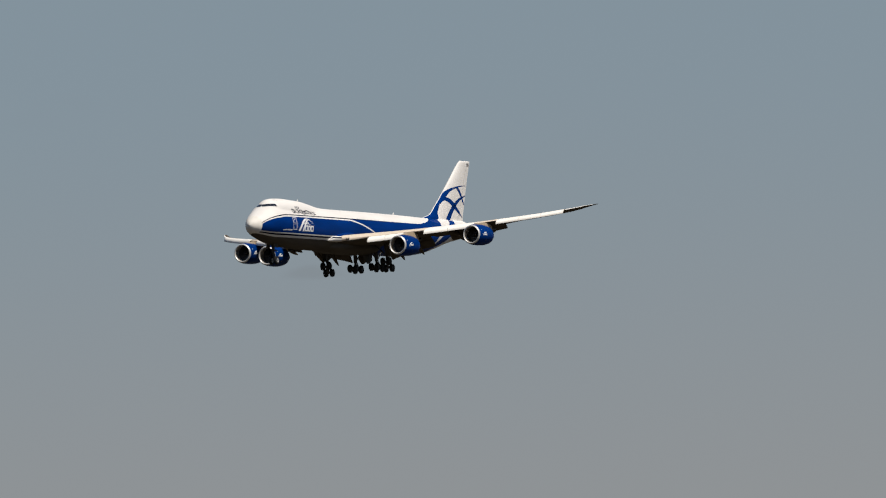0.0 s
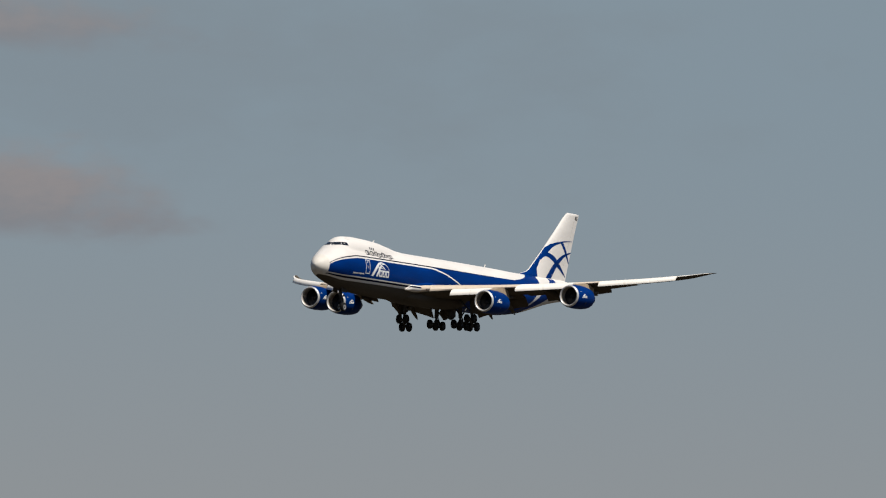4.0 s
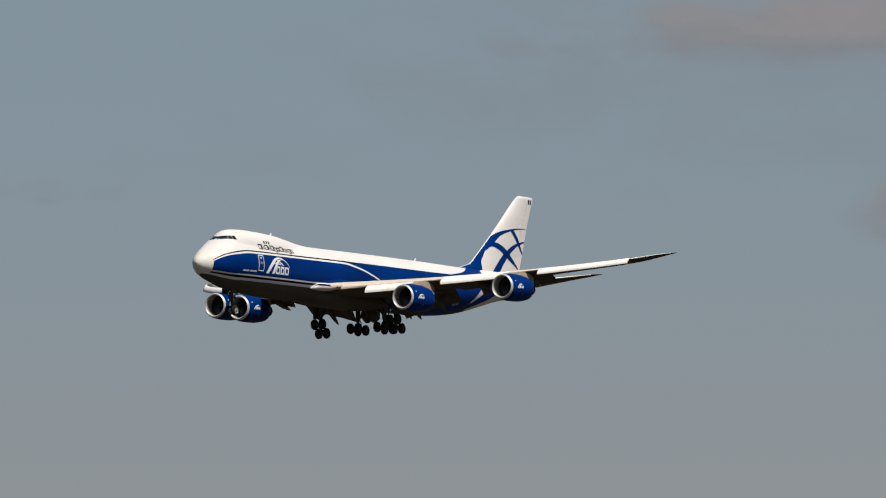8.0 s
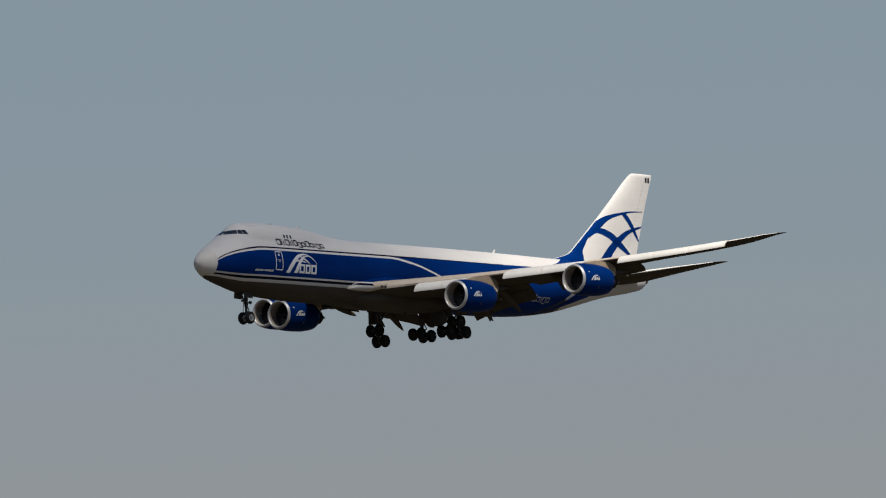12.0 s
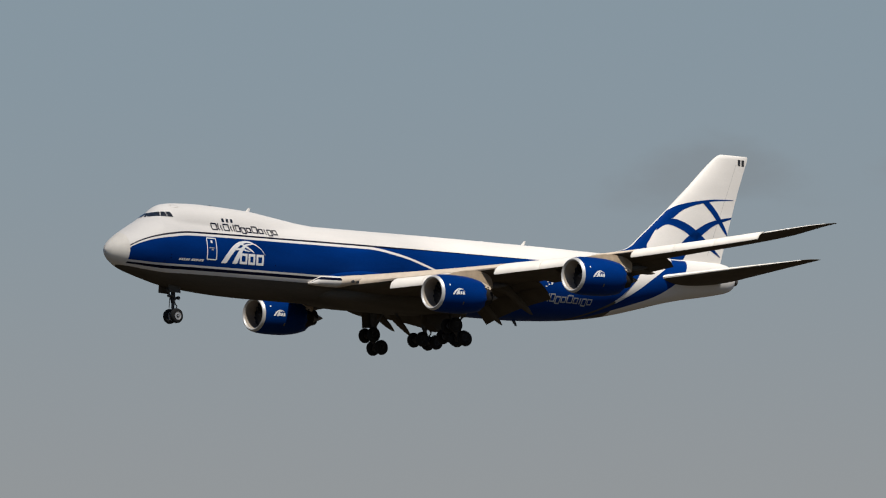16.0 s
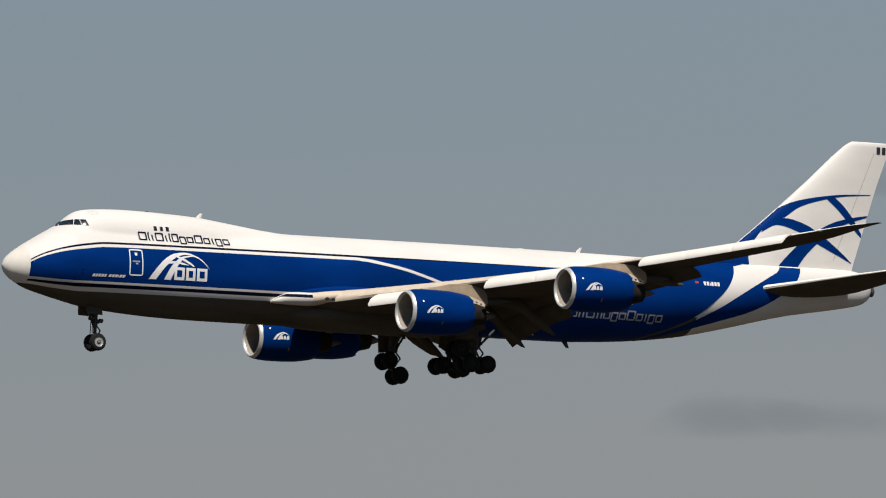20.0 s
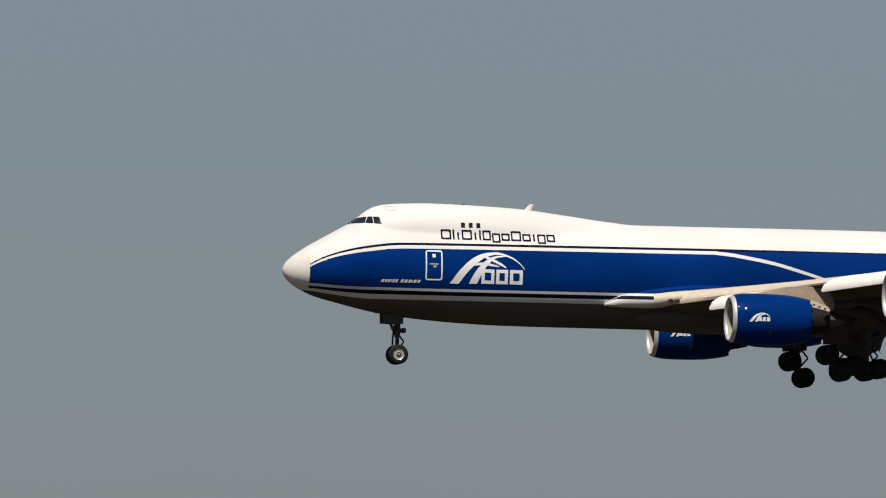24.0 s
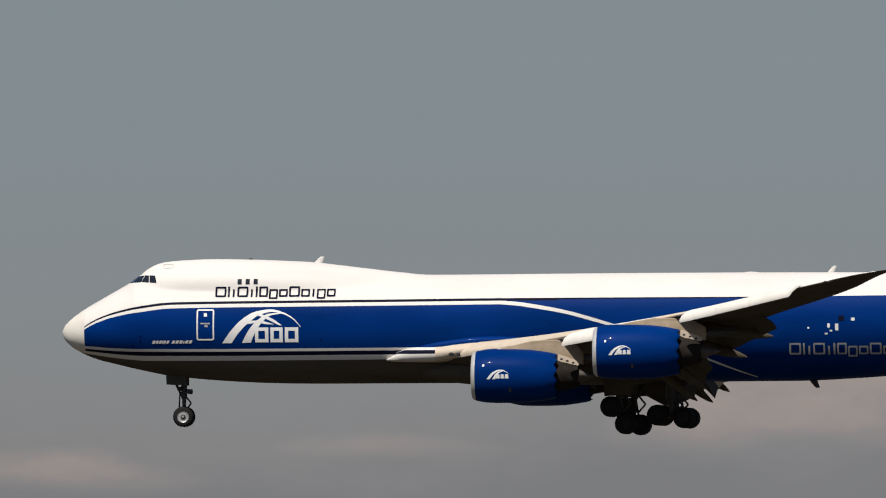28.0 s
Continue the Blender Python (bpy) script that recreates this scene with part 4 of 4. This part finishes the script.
        # sun glint on the cowl, painted as a small pale patch
        painted("nacelle_glint", [(lip + 0.74, zc + 0.69), (lip + 0.86, zc + 0.69)], [(lip + 0.74, zc + 0.56), (lip + 0.86, zc + 0.56)], PALE, eng, n=3, m=3, surface=skin, sides=(sd,))
    return eng


for side in (-1, 1):
    build_engine(side, 11.8, 26.78, -2.98)
    build_engine(side, 20.7, 35.02, -1.65)


# ---- tail ----
FIN_LE = curve([(3.0, 56.6), (3.4, 57.9), (3.65, 58.9), (3.95, 60.05), (4.3, 60.75), (4.87, 61.45), (6.7, 63.75), (8.85, 66.35), (11, 68.85), (13.05, 71.3), (13.18, 71.6)])
FIN_TE = curve([(3.0, 71.45), (3.72, 71.68), (6.2, 72.5), (9.04, 73.45), (11.43, 74.3), (13.05, 74.95), (13.18, 74.9)])
FIN_T = curve([(3.0, 0.62), (5, 0.55), (13.05, 0.24), (13.18, 0.1)])


def build_fin():
    rings = []
    up, low = airfoil(61)
    for z in (3.0, 3.2, 3.4, 3.52, 3.65, 3.8, 3.95, 4.1, 4.3, 4.55, 4.85, 5.4, 6, 8, 10, 12, 12.8, 13.05, 13.12, 13.18):
        le, te, t = FIN_LE(z), FIN_TE(z), FIN_T(z)
        rings.append([(le + x * (te - le), k * 2 * t, z) for x, k in up + low])
    return loft("fin", rings, WHITE, jet, "white tail fin with sweeping blue bands", sharp=50)


fin = build_fin()


def on_fin(s, z, side, lift):
    le, te = FIN_LE(z), FIN_TE(z)
    x = min(max((s - le) / (te - le), 0.004), 0.996)
    k = 5 * (0.2969 * math.sqrt(x) - 0.126 * x - 0.3516 * x * x + 0.2843 * x ** 3 - 0.1016 * x ** 4)
    return (le + x * (te - le), side * (k * 2 * FIN_T(z) + lift), z)


def build_fin_bands():
    bands = [
        ([(58.0, 3.35), (60.3, 4.1), (61.9, 5.2), (63.3, 6.2), (65.1, 7.7)], [(62.65, 3.3), (62.6, 4.3), (63.1, 5.05), (64.05, 6.1), (65.7, 7.0)]),
        ([(65.0, 7.55), (66.66, 8.28), (68.64, 8.72), (71.1, 9.05), (73.5, 9.18)], [(65.75, 6.98), (67.16, 7.9), (68.9, 8.47), (71.1, 8.91), (73.5, 9.14)]),
        ([(70.1, 8.86), (71.0, 8.2), (71.9, 7.3), (72.6, 6.35), (72.95, 5.8)], [(69.45, 8.64), (70.5, 7.86), (71.5, 6.97), (72.4, 6.14), (72.9, 5.76)]),
        ([(64.6, 6.95), (65.9, 6.98), (67.2, 6.72), (68.7, 6.08), (70.0, 5.28), (71.2, 4.45), (71.85, 3.95)], [(63.8, 5.8), (65.2, 6.42), (66.9, 6.02), (68.2, 5.4), (69.5, 4.85), (71.0, 4.25), (71.8, 3.9)]),
        ([(65.2, 3.3), (65.9, 4.05), (67.25, 5.25), (68.8, 6.25), (70.4, 6.98), (72.0, 7.38), (73.3, 7.6)], [(66.95, 3.3), (67.4, 3.95), (68.5, 5.05), (69.7, 5.95), (71.1, 6.76), (72.4, 7.2), (73.3, 7.46)]),
    ]
    for a, b in bands:
        a, b = [[(p - 0.34, q + 0.02) for p, q in e] for e in (a, b)]
        painted("fin_band", a, b, BLUE, fin, "blue painted band", n=40, m=14, surface=on_fin, lift=0.02)
    for k in (0.0, 0.5):
        painted("fin_letter_bar", [(73.65 + k, 12.85), (74.0 + k, 12.85)], [(73.65 + k, 12.3), (74.0 + k, 12.3)], BLACK, fin, n=3, m=3, surface=on_fin)
    # rudder hinge line
    painted("rudder_gap", [(69.8, 4.0), (73.4, 12.4)], [(69.84, 4.0), (73.44, 12.4)], PALE_DIM, fin, n=12, m=2, surface=on_fin)


build_fin_bands()


def build_tailplane(side):
    rings = []
    for y, le, te, z, t in ((1.0, 61.2, 70.6, 1.3, 0.1), (2.3, 62.5, 70.9, 1.42, 0.1), (5, 65.6, 71.9, 1.94, 0.09), (8, 69.0, 72.8, 2.47, 0.085), (10.4, 71.7, 73.45, 2.87, 0.08), (10.9, 72.45, 73.55, 2.95, 0.07), (11.05, 73.0, 73.55, 2.98, 0.05)):
        rings.append(foil_ring((le, side * y, z), te - le, t, radians(-1), n=15, camber=-0.01))
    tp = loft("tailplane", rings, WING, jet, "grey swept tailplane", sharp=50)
    rings = []
    for y, le, te, z, t in ((2.2, 62.4, 70.88, 1.41, 0.1), (5, 65.6, 71.9, 1.94, 0.09), (8, 69.0, 72.8, 2.47, 0.085), (10.4, 71.7, 73.45, 2.87, 0.08)):
        rings.append(foil_ring((le - 0.015, side * y, z), te - le, t * 1.03, radians(-1), n=19, camber=-0.01)[13:20])
    loft("leading_edge", rings, SLATM, tp, "pale leading edge", closed=False, caps=False)
    rings = [foil_ring((le - 0.02, side * y, z), 0.5, 0.12, 0, n=9, camber=0) for y, le, z in ((2.2, 62.4, 1.42), (3.0, 63.3, 1.57), (3.6, 64.0, 1.68))]
    loft("root_cuff", rings, WHITE, tp)
    return tp


for side in (-1, 1):
    build_tailplane(side)


# ---- undercarriage ----
def wheel(o, width, r, parent, hub_mat):
    """A tyre with its hub, axle across the jet."""
    prof = [(-0.5, 0.56), (-0.5, 0.80), (-0.40, 0.94), (-0.2, 1.0), (0.2, 1.0), (0.40, 0.94), (0.5, 0.80), (0.5, 0.56)]
    n = 28
    verts = [(o[0] + r * k * math.cos(t), o[1] + width * x, o[2] + r * k * math.sin(t)) for x, k in prof for t in np.linspace(0, 2 * math.pi, n, endpoint=False)]
    part("tyre", verts, grid_faces(len(prof), n, True), RUBBER, parent, "black rubber tyre", sharp=50)
    prof = [(-0.46, 0.02), (-0.46, 0.2), (-0.40, 0.26), (-0.42, 0.5), (-0.5, 0.57), (0.5, 0.57), (0.42, 0.5), (0.40, 0.26), (0.46, 0.2), (0.46, 0.02)]
    verts = [(o[0] + r * k * math.cos(t), o[1] + width * x, o[2] + r * k * math.sin(t)) for x, k in prof for t in np.linspace(0, 2 * math.pi, n, endpoint=False)]
    part("hub", verts, grid_faces(len(prof), n, True), hub_mat, parent, "round wheel hub", sharp=40)


def plate(name, corners, thick, mat, parent, label=""):
    """A flat door with thickness: its corners, pushed out along the normal."""
    c = [Vector(p) for p in corners]
    nrm = (c[1] - c[0]).cross(c[-1] - c[0]).normalized() * thick / 2
    n = len(c)
    verts = [p + nrm for p in c] + [p - nrm for p in c]
    faces = [tuple(range(n)), tuple(range(2 * n - 1, n - 1, -1))] + [(k, k + n, (k + 1) % n + n, (k + 1) % n) for k in range(n)]
    return part(name, verts, faces, mat, parent, label, smooth=False)


def build_nose_gear():
    g = tube("nose_gear", (7.62, 0, -2.5), (7.61, 0, -5.15), 0.15, 0.12, STRUTM, jet, "steel nose leg with two wheels")
    tube("axle", (7.61, -0.5, -5.27), (7.61, 0.5, -5.27), 0.08, 0.08, STRUTM, g)
    tube("sleeve", (7.62, 0, -2.8), (7.61, 0, -4.2), 0.2, 0.19, STRUTM, g)
    tube("drag_brace", (6.95, 0, -2.9), (7.5, 0, -4.1), 0.09, 0.07, STRUTM, g)
    tube("torque_link", (7.72, 0, -4.05), (8.05, 0, -4.45), 0.06, 0.05, STRUTM, g)
    tube("torque_link", (8.05, 0, -4.45), (7.7, 0, -4.95), 0.05, 0.06, STRUTM, g)
    for s in (-1, 1):
        tube("steering_jack", (7.5, s * 0.22, -3.75), (8.1, s * 0.25, -3.85), 0.06, 0.06, STRUTM, g)
        tube("taxi_lamp", (7.85, s * 0.25, -3.72), (8.12, s * 0.25, -3.72), 0.14, 0.13, STRUTM, g)
        tube("landing_lamp", (7.22, s * 0.22, -3.55), (7.42, s * 0.22, -3.55), 0.12, 0.12, STRUTM, g)
        wheel((7.61, s * 0.46, -5.3), 0.42, 0.64, g, HUB)
        tube("hub_cap", (7.61, s * 0.46, -5.3), (7.61, s * 0.68, -5.3), 0.17, 0.15, BLACK, g, "dark axle cap")
        tube("axle_nut", (7.61, s * 0.66, -5.3), (7.61, s * 0.71, -5.3), 0.085, 0.07, HUB, g, "bright axle nut")
        tube("hose", (7.36, s * 0.12, -3.6), (7.3, s * 0.16, -4.7), 0.03, 0.03, RUBBER, g)
        plate("gear_door", ((6.55, s * 0.62, -2.62), (7.85, s * 0.62, -2.78), (7.85, s * 0.72, -3.35), (6.6, s * 0.72, -3.3)), 0.05, BELLY, g, "grey gear door")


def build_main_gear(y, front, rear, top, name, body):
    """A four-wheeled bogie: front and rear axle (s, z), hanging from top."""
    mid = ((front[0] + rear[0]) / 2, (front[1] + rear[1]) / 2)
    g = tube("main_gear", (top[0], y * (0.96 if not body else 1.0), top[1]), (mid[0], y, mid[1] + 0.1), 0.24, 0.17, STRUTM, jet, name)
    tube("sleeve", (top[0], y * 0.97, top[1]), (top[0] + (mid[0] - top[0]) * 0.6, y, top[1] + (mid[1] - top[1]) * 0.6), 0.31, 0.28, STRUTM, g)
    tube("bogie_beam", (front[0] - 0.1, y, front[1]), (rear[0] + 0.1, y, rear[1]), 0.17, 0.17, STRUTM, g)
    for s, z in (front, rear):
        tube("axle", (s, y - 0.66, z), (s, y + 0.66, z), 0.09, 0.09, STRUTM, g)
        for d in (-1, 1):
            wheel((s, y + d * 0.56, z), 0.46, 0.65, g, HUB_DARK)
            tube("brake_pack", (s, y + d * 0.2, z), (s, y + d * 0.42, z), 0.3, 0.3, STRUTM, g)
    tube("side_brace", (top[0] + 0.3, y * (0.55 if not body else 0.4), top[1] + 0.1), (mid[0], y, mid[1] + 1.3), 0.11, 0.09, STRUTM, g)
    tube("drag_brace", (top[0] + 1.7, y, top[1] + 0.1), (mid[0] + 0.1, y, mid[1] + 1.0), 0.1, 0.08, STRUTM, g)
    tube("trim_jack", (mid[0] + 0.1, y + 0.2, mid[1] + 1.2), (rear[0] - 0.1, y + 0.2, rear[1] + 0.15), 0.07, 0.06, STRUTM, g)
    tube("torque_link", (mid[0] + 0.3, y, mid[1] + 1.3), (mid[0] + 0.75, y, mid[1] + 0.75), 0.06, 0.06, STRUTM, g)
    tube("torque_link", (mid[0] + 0.75, y, mid[1] + 0.75), (mid[0] + 0.25, y, mid[1] + 0.2), 0.06, 0.06, STRUTM, g)
    sd = 1 if y > 0 else -1
    if body:
        plate("gear_door", ((36.4, sd * 0.25, -3.3), (39.7, sd * 0.25, -3.3), (39.4, sd * 0.42, -4.2), (38.2, sd * 0.5, -4.75), (37.6, sd * 0.5, -4.75), (36.4, sd * 0.42, -4.1)), 0.06, WING, g, "gear door in shade-darkened grey")
    else:
        plate("gear_door", ((top[0] - 1.0, y + sd * 0.35, top[1] - 0.2), (top[0] + 0.9, y + sd * 0.35, top[1] - 0.2), (top[0] + 0.75, y + sd * 0.5, top[1] - 2.1), (top[0] - 0.85, y + sd * 0.5, top[1] - 2.2)), 0.06, WING, g, "gear door in shade-darkened grey")


build_nose_gear()
for side in (-1, 1):
    build_main_gear(side * 5.42, (34.74, -4.84), (35.64, -5.9), (35.2, -2.0), "wing bogie of four wheels, tipped back", False)
    build_main_gear(side * 1.92, (37.32, -5.35), (38.95, -5.52), (38.1, -3.0), "body bogie of four wheels", True)


# ---- mast beside the field ----
def build_mast(x, y, height):
    mast = new("lamp_mast")
    mast.location, mast.rotation_euler = (x, y, -0.3), (0, radians(-2.2), 0)   # it leans a little along the field
    tagged(mast, "tall tapered weathered steel mast standing in the heath", "mast")

    def ring_part(name, profile, mat, label="", n=20):
        verts = [(r * math.cos(t), r * math.sin(t), z) for z, r in profile for t in np.linspace(0, 2 * math.pi, n, endpoint=False)]
        me = mesh_of(name, verts, grid_faces(len(profile), n, True) + [tuple(range((len(profile) - 1) * n, len(profile) * n))], mat)
        ob = new(name, me)
        ob.parent = mast
        if label:
            tagged(ob, label)
        return ob

    ring_part("pole", [(0.3, 0.16), (4, 0.135), (7.5, 0.125), (height - 0.05, 0.108), (height, 0.09)], GALV)
    ring_part("base_plate", [(0.26, 0.32), (0.29, 0.34), (0.33, 0.34), (0.35, 0.32), (0.35, 0.18)], GALV)
    ring_part("footing", [(-0.2, 0.5), (0.24, 0.5), (0.27, 0.47)], CONCRETE, "concrete footing")
    ring_part("collar", [(11.24, 0.115), (11.26, 0.126), (12.05, 0.126), (12.06, 0.11)], GALV, "steel collar")
    for a in range(4):
        t = math.pi / 4 + a * math.pi / 2
        verts = [(0.26 * math.cos(t) + 0.03 * math.cos(q), 0.26 * math.sin(t) + 0.03 * math.sin(q), z) for z in (0.34, 0.42) for q in np.linspace(0, 2 * math.pi, 6, endpoint=False)]
        ob = new("anchor_bolt", mesh_of("anchor_bolt", verts, grid_faces(2, 6, True) + [tuple(range(6, 12))], STRUTM, smooth=False))
        ob.parent = mast


MAST_AZ = radians(-3.53)
build_mast(150 * math.sin(MAST_AZ) + 0.34, 150 * math.cos(MAST_AZ), 14.0)


# ---- the flight ----
def flight(t, yaw, pitch, roll):
    """The jet's pose t seconds into its steady descent, with its small swings about the mean heading."""
    return pose(MID + 1851.79 - 70.217 * t, 926.57 - 3.855 * t, 1.7 + 182.47 - 5.406 * t, roll, pitch, yaw)


def motions():
    walk(jet, [
        (0, flight(0, -2.09, -0.93, 0.45)),
        (0.5, flight(0.5, -1.92, -1.94, 0.85)),
        (1, flight(1, -1.44, -3.20, 1.21)),
        (1.5, flight(1.5, -1.14, -3.65, 1.41)),
        (2, flight(2, -1.18, -3.36, 1.38)),
        (2.5, flight(2.5, -0.59, -2.47, 1.08)),
        (4.5, flight(4.5, 0.28, -0.53, 0.17)),
        (5, flight(5, 0.19, -0.40, 0.25)),
        (5.5, flight(5.5, 0.44, -0.48, 0.27)),
        (6, flight(6, 0.58, -0.48, 0.24)),
        (6.5, flight(6.5, 0.73, -0.37, 0.14)),
        (7, flight(7, 0.83, -0.29, 0.08)),
        (7.5, flight(7.5, 0.92, -0.12, -0.04)),
        (8, flight(8, 1.03, 0.02, -0.12)),
        (8.5, flight(8.5, 1.02, -0.01, -0.08)),
        (9, flight(9, 0.95, -0.16, 0.04)),
        (9.5, flight(9.5, 1.02, -0.18, 0.05)),
        (10, flight(10, 1.00, -0.23, 0.08)),
        (10.5, flight(10.5, 0.99, -0.33, 0.13)),
        (11, flight(11, 1.08, -0.25, 0.02)),
        (11.5, flight(11.5, 1.01, 0.06, -0.25)),
        (12, flight(12, 0.96, 0.27, -0.44)),
        (12.5, flight(12.5, 0.78, 0.32, -0.47)),
        (13, flight(13, 0.61, 0.36, -0.50)),
        (13.5, flight(13.5, 0.68, 0.43, -0.60)),
        (15.5, flight(15.5, 0.21, 0.65, -0.87)),
        (16, flight(16, 0.00, 0.71, -0.97)),
        (16.5, flight(16.5, -0.07, 1.21, -1.61)),
        (17, flight(17, -0.06, 1.67, -2.25)),
        (17.5, flight(17.5, -0.19, 1.52, -2.10)),
        (18, flight(18, -0.27, 1.34, -1.92)),
        (18.5, flight(18.5, -0.29, 1.18, -1.75)),
        (19, flight(19, -0.44, 1.04, -1.57)),
        (19.5, flight(19.5, -0.54, 0.93, -1.45)),
        (20, flight(20, -0.75, 0.77, -1.22)),
        (20.5, flight(20.5, -0.89, 0.69, -1.11)),
        (21, flight(21, -1.15, 0.66, -1.08)),
        (21.5, flight(21.5, -1.21, 0.63, -1.01)),
        (22, flight(22, -1.08, 0.51, -0.74)),
        (22.5, flight(22.5, -0.74, 0.34, -0.30)),
        (24.5, flight(24.5, -0.65, -0.01, 1.41)),
        (25, flight(25, -0.47, -0.13, 2.01)),
        (25.5, flight(25.5, -0.23, -0.12, 1.93)),
        (26, flight(26, -0.03, -0.11, 1.96)),
        (26.5, flight(26.5, 0.22, -0.07, 1.59)),
        (27, flight(27, 0.45, -0.04, 1.50)),
        (27.5, flight(27.5, 0.51, -0.02, 1.21)),
        (28, flight(28, 0.63, 0.01, 1.38)),
    ])


motions()
